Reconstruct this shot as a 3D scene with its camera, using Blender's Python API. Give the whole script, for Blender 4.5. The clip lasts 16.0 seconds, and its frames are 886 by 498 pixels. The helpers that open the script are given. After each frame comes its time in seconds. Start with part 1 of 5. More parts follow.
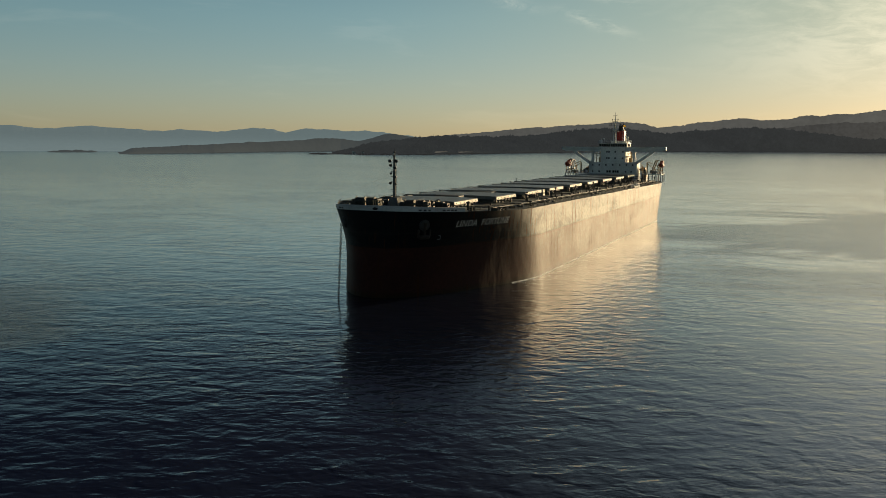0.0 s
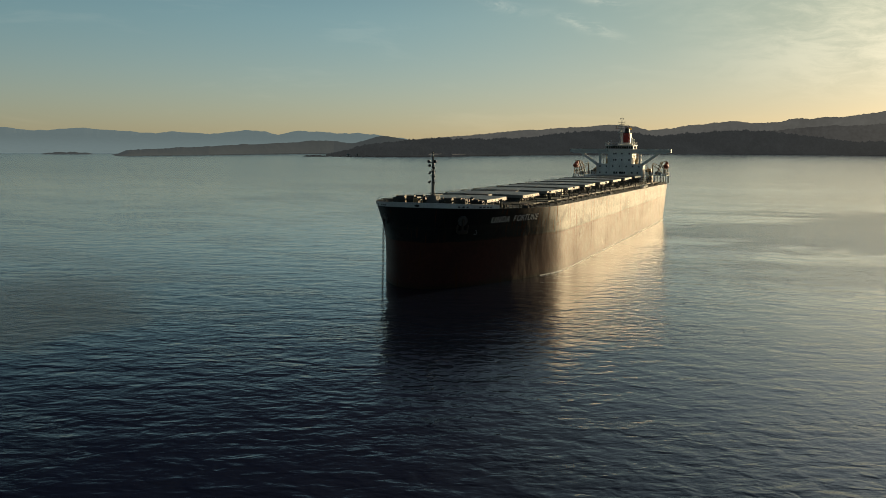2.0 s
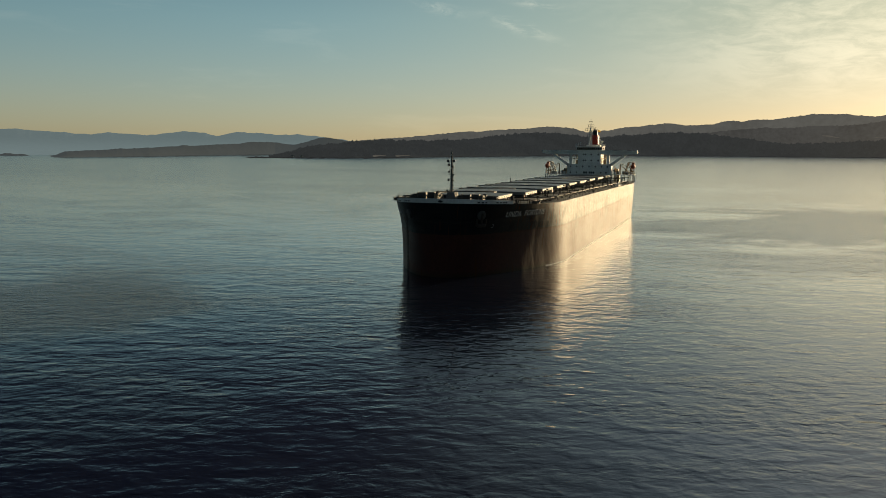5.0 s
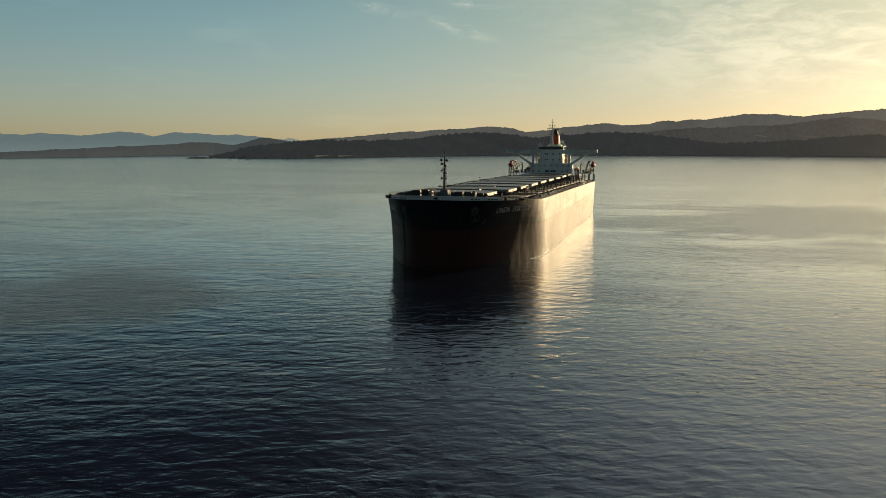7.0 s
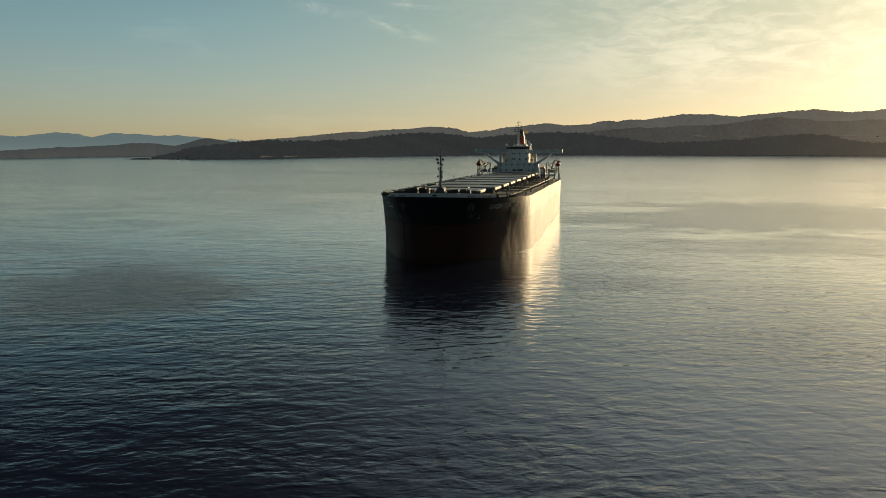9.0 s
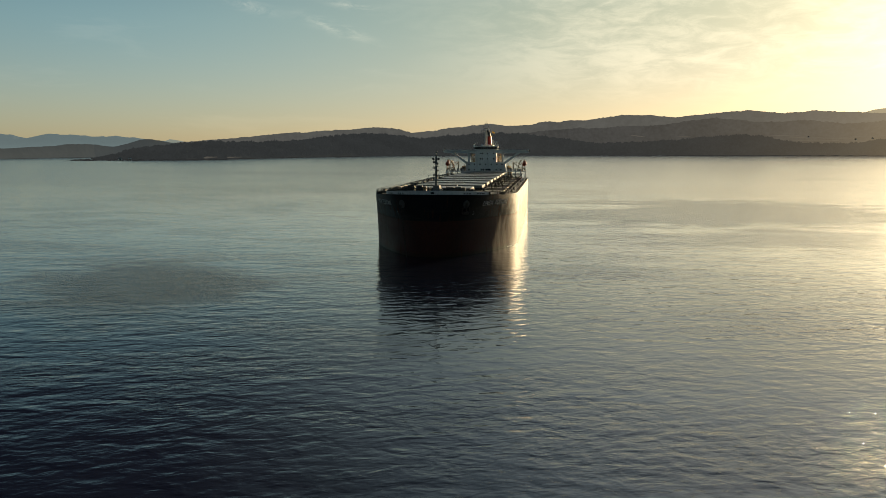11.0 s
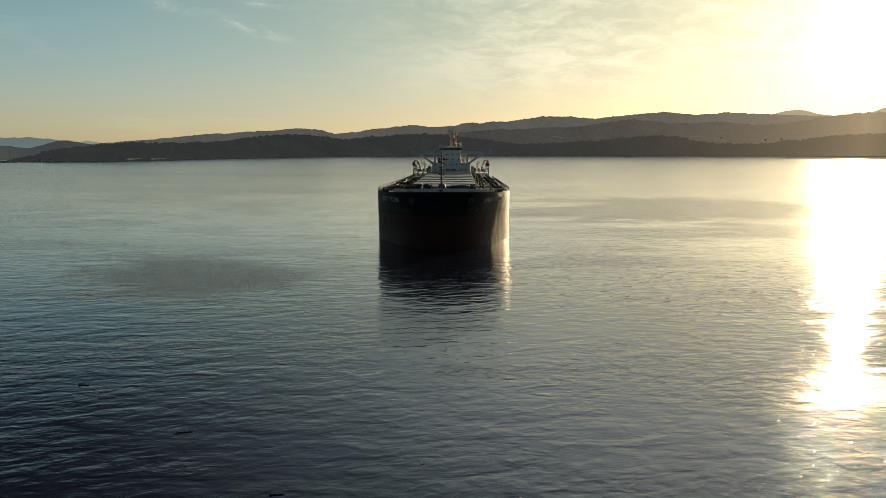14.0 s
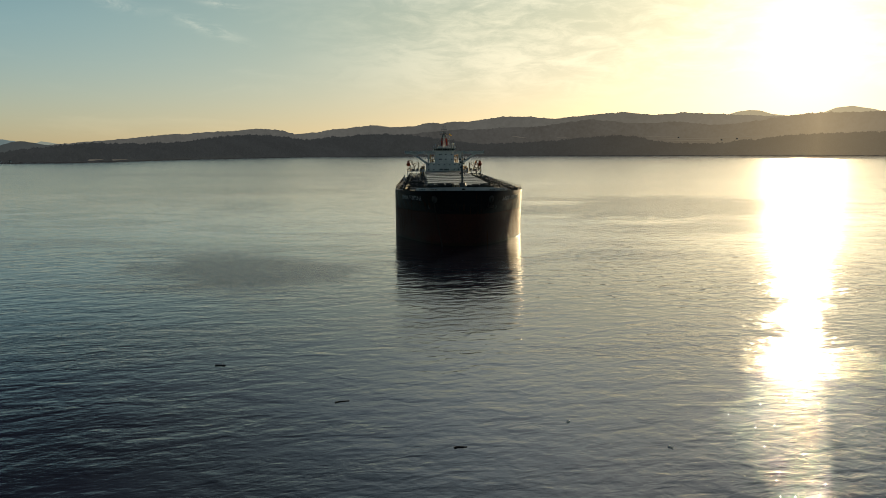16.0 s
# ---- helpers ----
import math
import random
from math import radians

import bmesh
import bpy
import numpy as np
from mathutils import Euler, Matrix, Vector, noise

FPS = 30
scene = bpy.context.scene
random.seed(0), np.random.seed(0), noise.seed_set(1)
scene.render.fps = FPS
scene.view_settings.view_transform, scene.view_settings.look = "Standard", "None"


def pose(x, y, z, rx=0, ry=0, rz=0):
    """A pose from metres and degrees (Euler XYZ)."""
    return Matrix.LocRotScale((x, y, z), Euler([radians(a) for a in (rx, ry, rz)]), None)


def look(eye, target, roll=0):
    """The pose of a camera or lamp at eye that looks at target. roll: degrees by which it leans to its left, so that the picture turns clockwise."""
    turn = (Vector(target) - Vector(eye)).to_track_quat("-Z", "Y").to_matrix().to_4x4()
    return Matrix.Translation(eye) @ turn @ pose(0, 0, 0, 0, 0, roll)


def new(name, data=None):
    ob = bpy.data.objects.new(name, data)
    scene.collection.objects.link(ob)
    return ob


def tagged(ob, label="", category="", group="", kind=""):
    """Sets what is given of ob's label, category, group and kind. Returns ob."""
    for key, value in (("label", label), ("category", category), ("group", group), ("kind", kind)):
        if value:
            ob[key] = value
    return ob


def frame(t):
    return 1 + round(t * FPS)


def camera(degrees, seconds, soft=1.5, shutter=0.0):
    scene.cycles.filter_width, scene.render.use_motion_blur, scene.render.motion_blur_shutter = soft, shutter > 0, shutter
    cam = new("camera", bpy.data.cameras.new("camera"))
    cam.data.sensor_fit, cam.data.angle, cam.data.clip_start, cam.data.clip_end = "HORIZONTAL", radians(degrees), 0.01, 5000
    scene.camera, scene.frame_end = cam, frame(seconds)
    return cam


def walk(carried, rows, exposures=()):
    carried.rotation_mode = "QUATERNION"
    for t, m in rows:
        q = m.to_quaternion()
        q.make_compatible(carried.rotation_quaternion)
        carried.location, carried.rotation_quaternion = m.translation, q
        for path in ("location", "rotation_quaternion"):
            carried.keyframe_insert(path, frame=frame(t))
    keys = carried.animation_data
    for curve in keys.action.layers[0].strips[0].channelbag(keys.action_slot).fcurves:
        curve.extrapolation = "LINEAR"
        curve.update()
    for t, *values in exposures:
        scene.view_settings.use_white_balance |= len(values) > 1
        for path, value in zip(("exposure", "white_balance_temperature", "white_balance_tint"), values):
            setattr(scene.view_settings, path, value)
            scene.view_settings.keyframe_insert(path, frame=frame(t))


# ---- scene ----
# ------------------------------------------------------------------ camera
cam = camera(50.83, 16.0, soft=0.75)
walk(cam, [
    (0, pose(81.21, -167.06, 30.84, 83.529, -0.309, 21.671)),
    (0.5, pose(80.57, -171.34, 30.81, 83.569, -0.309, 21.678)),
    (1, pose(79.74, -175.60, 30.77, 83.604, -0.304, 21.649)),
    (1.5, pose(78.58, -179.82, 30.70, 83.644, -0.321, 21.421)),
    (2, pose(77.15, -183.98, 30.62, 83.679, -0.355, 21.086)),
    (2.5, pose(75.53, -188.08, 30.55, 83.708, -0.384, 20.711)),
    (3, pose(73.75, -192.12, 30.48, 83.736, -0.401, 20.237)),
    (3.5, pose(71.82, -196.10, 30.42, 83.754, -0.413, 19.658)),
    (4.25, pose(68.70, -202.00, 30.35, 83.783, -0.415, 18.518)),
    (5, pose(65.35, -207.83, 30.31, 83.800, -0.395, 17.246)),
    (6, pose(60.54, -215.59, 30.26, 83.811, -0.338, 15.404)),
    (6.5, pose(58.00, -219.49, 30.24, 83.812, -0.304, 14.381)),
    (7, pose(55.38, -223.41, 30.22, 83.817, -0.264, 13.449)),
    (7.5, pose(52.66, -227.36, 30.19, 83.823, -0.229, 12.529)),
    (8, pose(49.85, -231.34, 30.16, 83.829, -0.189, 11.632)),
    (8.5, pose(46.94, -235.36, 30.12, 83.835, -0.149, 10.742)),
    (9, pose(43.93, -239.40, 30.08, 83.840, -0.115, 9.846)),
    (9.8, pose(38.89, -245.89, 30.01, 83.852, -0.069, 8.354)),
    (10.6, pose(33.53, -252.40, 29.94, 83.869, -0.034, 6.890)),
    (11.5, pose(27.11, -259.66, 29.88, 83.892, -0.006, 5.295)),
    (12, pose(23.34, -263.62, 29.86, 83.904, 0.006, 4.375)),
    (12.5, pose(19.41, -267.52, 29.85, 83.915, 0.017, 3.462)),
    (13, pose(15.32, -271.35, 29.85, 83.927, 0.029, 2.587)),
    (13.5, pose(11.05, -275.10, 29.87, 83.933, 0.046, 1.871)),
    (14, pose(6.59, -278.75, 29.92, 83.938, 0.063, 1.219)),
    (14.5, pose(1.94, -282.31, 29.97, 83.944, 0.086, 0.558)),
    (15, pose(-2.97, -285.79, 30.02, 83.944, 0.120, -0.125)),
    (15.5, pose(-8.16, -289.21, 30.06, 83.938, 0.155, -0.762)),
    (16, pose(-13.51, -292.60, 30.10, 83.938, 0.195, -1.387)),
], exposures=[(0.0, 0.0), (9.5, 0.0), (12.5, 0.06), (16.0, 0.08)])

# ------------------------------------------------------------------ sky and sun
SUN_AZ, SUN_EL = 22.5, 6.4     # degrees from +Y towards +X, degrees above the horizon
sun_way = Vector((math.sin(radians(SUN_AZ)) * math.cos(radians(SUN_EL)),
                  math.cos(radians(SUN_AZ)) * math.cos(radians(SUN_EL)), math.sin(radians(SUN_EL))))


class Nodes:
    """Short hand for building a node tree."""

    def __init__(self, tree):
        self.tree = tree
        tree.nodes.clear()

    def add(self, kind, inputs=None):
        n = self.tree.nodes.new(kind)
        for k, v in (inputs or {}).items():
            if isinstance(v, bpy.types.NodeSocket):
                self.tree.links.new(v, n.inputs[k])
            else:
                n.inputs[k].default_value = v
        return n

    def math(self, op, a, b=0.0, c=0.0, clamp=False):
        n = self.add("ShaderNodeMath", {0: a, 1: b, 2: c})
        n.operation, n.use_clamp = op, clamp
        return n.outputs[0]

    def mix(self, fac, a, b, blend="MIX"):
        n = self.add("ShaderNodeMix", {0: fac, 6: a, 7: b})
        n.data_type, n.blend_type = "RGBA", blend
        return n.outputs[2]

    def noise(self, vec, scale, detail=3.0, rough=0.55, distortion=0.0):
        return self.add("ShaderNodeTexNoise", {"Vector": vec, "Scale": scale, "Detail": detail, "Roughness": rough,
                                               "Distortion": distortion}).outputs["Fac"]

    def ramp(self, fac, lo, hi, a=0.0, b=1.0):
        n = self.add("ShaderNodeMapRange", {0: fac, 1: lo, 2: hi, 3: a, 4: b})
        n.interpolation_type = "SMOOTHSTEP"
        return n.outputs[0]

    def mapping(self, vec, scale=(1, 1, 1), rot=(0, 0, 0), loc=(0, 0, 0)):
        return self.add("ShaderNodeMapping", {"Vector": vec, "Scale": scale, "Rotation": rot, "Location": loc}).outputs[0]


world = bpy.data.worlds.new("sky")
scene.world = world
world.use_nodes = True
w = Nodes(world.node_tree)
sky = w.add("ShaderNodeTexSky")
sky.sky_type, sky.sun_disc = "NISHITA", False
sky.sun_elevation, sky.sun_rotation = radians(SUN_EL), radians(SUN_AZ)
sky.air_density, sky.dust_density, sky.ozone_density = 1.0, 0.35, 2.0
way = w.add("ShaderNodeTexCoord").outputs["Generated"]
sep = w.add("ShaderNodeSeparateXYZ", {0: way})
dot = w.add("ShaderNodeVectorMath", {0: way, 1: tuple(sun_way)})
dot.operation = "DOT_PRODUCT"
dot = dot.outputs["Value"]
ang = w.math("ARCCOSINE", w.math("MINIMUM", dot, 0.99999))          # radians from the sun
glow = w.math("EXPONENT", w.math("MULTIPLY", w.math("POWER", w.math("DIVIDE", ang, 0.06), 1.2), -1.0))
halo = w.math("EXPONENT", w.math("MULTIPLY", w.math("DIVIDE", ang, 0.42), -1.0))
# thin cloud streaks, lit from behind, thicker towards the sun
az = w.math("ARCTAN2", sep.outputs[0], sep.outputs[1])
el = w.math("ARCSINE", sep.outputs[2])
mottle = w.noise(w.mapping(way, (1.0, 1.0, 3.4), (0, 0, 0), (0.6, 4.2, 0.0)), 21.0, 8.0, 0.66, 0.5)
banks = w.noise(w.mapping(way, (1.0, 1.0, 3.0), (0, 0, 0), (2.6, 1.2, 0.3)), 3.2, 4.0, 0.55, 0.5)
veil = w.ramp(ang, 0.56, 0.28)
sheet = w.math("MULTIPLY", w.ramp(w.math("MULTIPLY_ADD", banks, 0.42, w.math("MULTIPLY", mottle, 0.58)), 0.41, 0.64), w.math("MULTIPLY", veil, w.ramp(el, 0.03, 0.10)))


def wisp(az0, el0, lean, long, thin):
    """One feathered streak of high cloud."""
    du, dv = w.math("SUBTRACT", az, radians(az0)), w.math("SUBTRACT", el, radians(el0))
    c, s = math.cos(radians(lean)), math.sin(radians(lean))
    u = w.math("ADD", w.math("MULTIPLY", du, c), w.math("MULTIPLY", dv, s))
    v = w.math("ADD", w.math("MULTIPLY", du, -s), w.math("MULTIPLY", dv, c))
    u, v = w.math("DIVIDE", u, radians(long)), w.math("DIVIDE", v, radians(thin))
    d = w.math("ADD", w.math("MULTIPLY", u, u), w.math("MULTIPLY", v, v))
    return w.math("MULTIPLY", w.math("EXPONENT", w.math("MULTIPLY", d, -1.0)), w.ramp(feather, 0.38, 0.66))


feather = w.noise(w.mapping(way, (1.0, 1.0, 3.5)), 26.0, 6.0, 0.65, 0.6)
streaks = w.math("MULTIPLY", wisp(-12.6, 7.15, -19, 1.9, 0.32), 1.1)
for at in ((-17.6, 8.3, -14, 1.3, 0.3), (-11.6, 8.45, -10, 1.4, 0.22)):
    streaks = w.math("ADD", streaks, wisp(*at))
streaks = w.math("ADD", streaks, w.math("MULTIPLY", w.ramp(w.noise(w.mapping(way, (1.0, 1.0, 6.0)), 6.0, 5.0, 0.6, 0.4), 0.52, 0.72), 0.16))
cloud = w.math("ADD", w.math("MULTIPLY", streaks, 0.55), w.math("MULTIPLY", sheet, 0.8), clamp=True)
# cooler, clearer air: paler at the horizon, deeper overhead
upper = w.mix(w.ramp(ang, 0.84, 0.24), (0.0, 0.03, 0.12, 1), (1.98, 2.02, 1.90, 1))
low, high = w.ramp(sep.outputs[2], 0.0, 0.17), w.ramp(sep.outputs[2], 0.125, 0.31)
tint = w.mix(high, w.mix(low, w.mix(w.ramp(ang, 1.0, 0.35), (1.02, 1.09, 1.28, 1), (1.06, 1.05, 1.16, 1)), w.mix(w.ramp(ang, 0.9, 0.3), (0.77, 1.04, 1.10, 1), (1.03, 1.03, 0.82, 1))), upper)
veiled = w.add("ShaderNodeGamma", {0: w.mix(1.0, sky.outputs[0], (0.1, 0.1, 0.1, 1), "MULTIPLY"), 1: 0.72}).outputs[0]
away = w.ramp(ang, 0.8, 2.1, 0.68, 0.72)
air = w.add("ShaderNodeBackground", {0: w.mix(1.0, veiled, tint, "MULTIPLY"), 1: away})
sunglow = w.add("ShaderNodeBackground", {0: (1.0, 0.86, 0.60, 1), 1: w.math("MULTIPLY_ADD", glow, 0.9, w.math("MULTIPLY", halo, 0.18))})
lit = w.add("ShaderNodeBackground", {0: (1.0, 0.80, 0.56, 1), 1: w.math("MULTIPLY", cloud, 0.33)})
total = w.add("ShaderNodeAddShader", {0: air.outputs[0], 1: sunglow.outputs[0]})
total = w.add("ShaderNodeAddShader", {0: total.outputs[0], 1: lit.outputs[0]})
w.add("ShaderNodeOutputWorld", {0: total.outputs[0]})

sun = new("sun", bpy.data.lights.new("sun", "SUN"))
sun.data.energy, sun.data.angle, sun.data.color = 5.0, radians(0.6), (1.0, 0.75, 0.42)
sun.matrix_world = look(sun_way * 300, (0, 0, 0))


# ------------------------------------------------------------------ materials
def material(name, colour, rough=0.5, metal=0.0, vary=0.25, grain=(0.15, 3.0), dirt=None, dirt_amount=0.5, streaks=False, bump=0.0,
             bump_scale=2.0, coat=0.0, ior=1.45):
    """A painted, rusty or plain surface: its colour varied at two scales, with dirt or rust in patches or running streaks."""
    m = bpy.data.materials.new(name)
    m.use_nodes = True
    n = Nodes(m.node_tree)
    co = n.add("ShaderNodeTexCoord").outputs["Object"]
    big, small = n.noise(co, grain[0], 4.0), n.noise(co, grain[1], 5.0, 0.65)
    both = n.math("MULTIPLY_ADD", big, 0.6, n.math("MULTIPLY", small, 0.4))
    lo = tuple(c * (1 - vary) for c in colour) + (1,)
    hi = tuple(min(1.0, c * (1 + vary)) for c in colour) + (1,)
    base = n.mix(n.ramp(both, 0.3, 0.7), lo, hi)
    roughness = n.ramp(small, 0.3, 0.7, rough * 0.8, min(1.0, rough * 1.25))
    if dirt:
        if streaks:
            s = n.noise(n.mapping(co, (0.55, 0.55, 0.035)), 1.0, 6.0, 0.7)
            t = n.noise(n.mapping(co, (0.05, 0.05, 0.12)), 1.0, 3.0)
            mask = n.math("MULTIPLY", n.ramp(s, 0.52, 0.72), n.ramp(t, 0.35, 0.65))
        else:
            mask = n.ramp(n.noise(co, grain[0] * 3, 6.0, 0.7), 0.55, 0.72)
        mask = n.math("MULTIPLY", mask, dirt_amount)
        base = n.mix(mask, base, tuple(dirt) + (1,))
        roughness = n.math("MAXIMUM", roughness, n.math("MULTIPLY", mask, 0.75))
    b = n.add("ShaderNodeBsdfPrincipled", {"Base Color": base, "Roughness": roughness, "Metallic": metal, "IOR": ior, "Coat Weight": coat})
    if bump:
        h = n.noise(co, bump_scale, 4.0)
        n.tree.links.new(n.add("ShaderNodeBump", {"Height": h, "Strength": 0.6, "Distance": bump}).outputs[0], b.inputs["Normal"])
    n.add("ShaderNodeOutputMaterial", {0: b.outputs[0]})
    return m


def hull_material():
    """Gloss black topsides over faded red antifouling, plate seams, rust runs and scuffs."""
    m = bpy.data.materials.new("hull_paint")
    m.use_nodes = True
    n = Nodes(m.node_tree)
    co = n.add("ShaderNodeTexCoord").outputs["Object"]
    z = n.add("ShaderNodeSeparateXYZ", {0: co}).outputs[2]
    big, small = n.noise(co, 0.09, 4.0), n.noise(co, 1.3, 5.0, 0.65)
    black = n.mix(big, (0.003, 0.004, 0.005, 1), (0.008, 0.009, 0.010, 1))
    red = n.mix(n.ramp(n.math("MULTIPLY_ADD", big, 0.6, n.math("MULTIPLY", small, 0.4)), 0.3, 0.7), (0.031, 0.011, 0.009, 1), (0.070, 0.024, 0.018, 1))
    edge = n.math("GREATER_THAN", z, 9.9)
    base = n.mix(edge, red, black)
    slime = n.math("MULTIPLY", n.ramp(n.math("MULTIPLY_ADD", small, 1.2, z), 2.1, 0.5), 0.8)
    base = n.mix(slime, base, (0.022, 0.017, 0.008, 1))
    pos = n.add("ShaderNodeSeparateXYZ", {0: co})
    sheet = n.add("ShaderNodeCombineXYZ", {0: pos.outputs[1], 1: pos.outputs[2]}).outputs[0]
    plates = n.add("ShaderNodeTexBrick", {"Vector": sheet, "Color1": (0.25, 0.25, 0.25, 1), "Color2": (0.85, 0.85, 0.85, 1), "Mortar": (0.5, 0.5, 0.5, 1), "Scale": 1.0,
                                          "Mortar Size": 0.03, "Brick Width": 9.6, "Row Height": 2.45})
    s = n.noise(n.mapping(co, (0.8, 0.8, 0.035)), 1.0, 6.0, 0.75)
    drip = n.noise(n.mapping(co, (1.5, 1.5, 0.035)), 1.0, 3.0, 0.6)
    s2 = n.noise(n.mapping(co, (0.10, 0.10, 0.16)), 1.0, 8.0, 0.72, 0.6)
    t = n.noise(n.mapping(co, (0.045, 0.045, 0.10)), 1.0, 3.0)
    rust = n.math("MULTIPLY", n.ramp(s, 0.53, 0.68), n.ramp(t, 0.42, 0.62))
    runs = n.math("MULTIPLY", n.ramp(drip, 0.57, 0.63), n.ramp(n.noise(n.mapping(co, (0.13, 0.13, 0.09)), 1.0, 3.0), 0.42, 0.54))
    rust = n.math("MAXIMUM", rust, runs)
    wear = n.ramp(s2, 0.50, 0.60)
    # long pale rub marks left by fenders and tugs
    scuff = n.ramp(n.noise(n.mapping(co, (0.03, 0.03, 0.65)), 1.0, 6.0, 0.72), 0.53, 0.62)
    scuff = n.math("MULTIPLY", scuff, n.ramp(n.math("ABSOLUTE", n.math("SUBTRACT", z, 11.2)), 2.6, 0.6))
    # ragged, rusty line where the two paints meet
    rim = n.math("MULTIPLY_ADD", n.noise(n.mapping(co, (0.25, 0.25, 0.25)), 1.0, 4.0, 0.7), 1.1, 9.35)
    band = n.ramp(n.math("ABSOLUTE", n.math("SUBTRACT", z, rim)), 0.5, 0.1)
    band = n.math("MULTIPLY", band, n.ramp(n.noise(n.mapping(co, (0.05, 0.05, 0.4)), 1.0, 4.0), 0.36, 0.56))
    base = n.mix(n.math("MULTIPLY", rust, 0.85), base, (0.060, 0.024, 0.012, 1))
    base = n.mix(n.math("MULTIPLY", scuff, 0.14), base, (0.085, 0.075, 0.062, 1))
    base = n.mix(n.math("MULTIPLY", band, 0.6), base, (0.05, 0.020, 0.012, 1))
    dull = n.math("MAXIMUM", n.math("MULTIPLY", rust, 0.9), n.math("MAXIMUM", n.math("MULTIPLY", wear, 0.3), n.math("MULTIPLY", band, 0.45)))
    rough = n.math("ADD", n.ramp(small, 0.3, 0.7, 0.52, 0.64), n.math("MULTIPLY", dull, 0.15))
    rough = n.math("ADD", rough, n.math("MULTIPLY_ADD", plates.outputs["Color"], 0.06, -0.03))
    dull = n.math("MAXIMUM", dull, n.math("MULTIPLY", n.math("SUBTRACT", 1.0, edge), n.ramp(big, 0.35, 0.65, 0.25, 0.6)))
    round_z = n.add("ShaderNodeTangent")
    round_z.direction_type, round_z.axis = "RADIAL", "Z"
    gloss = n.math("SUBTRACT", 0.118, n.math("MULTIPLY", dull, 0.105))
    b = n.add("ShaderNodeBsdfPrincipled", {"Base Color": base, "Roughness": rough, "IOR": 1.5, "Specular IOR Level": gloss, "Anisotropic": 0.62, "Anisotropic Rotation": 0.25, "Tangent": round_z.outputs[0], "Coat Roughness": 0.60, "Coat IOR": 1.3,
                                           "Coat Weight": n.math("SUBTRACT", 0.11, n.math("MULTIPLY", dull, 0.10))})
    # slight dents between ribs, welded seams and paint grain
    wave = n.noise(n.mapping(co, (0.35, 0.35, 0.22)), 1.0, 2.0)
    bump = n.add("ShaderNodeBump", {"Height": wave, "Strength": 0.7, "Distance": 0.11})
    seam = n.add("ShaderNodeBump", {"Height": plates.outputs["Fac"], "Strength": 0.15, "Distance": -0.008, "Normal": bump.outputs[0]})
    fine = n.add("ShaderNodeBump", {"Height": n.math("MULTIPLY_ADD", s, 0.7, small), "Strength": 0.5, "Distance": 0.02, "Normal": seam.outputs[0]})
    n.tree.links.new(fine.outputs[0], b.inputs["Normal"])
    n.add("ShaderNodeOutputMaterial", {0: b.outputs[0]})
    return m


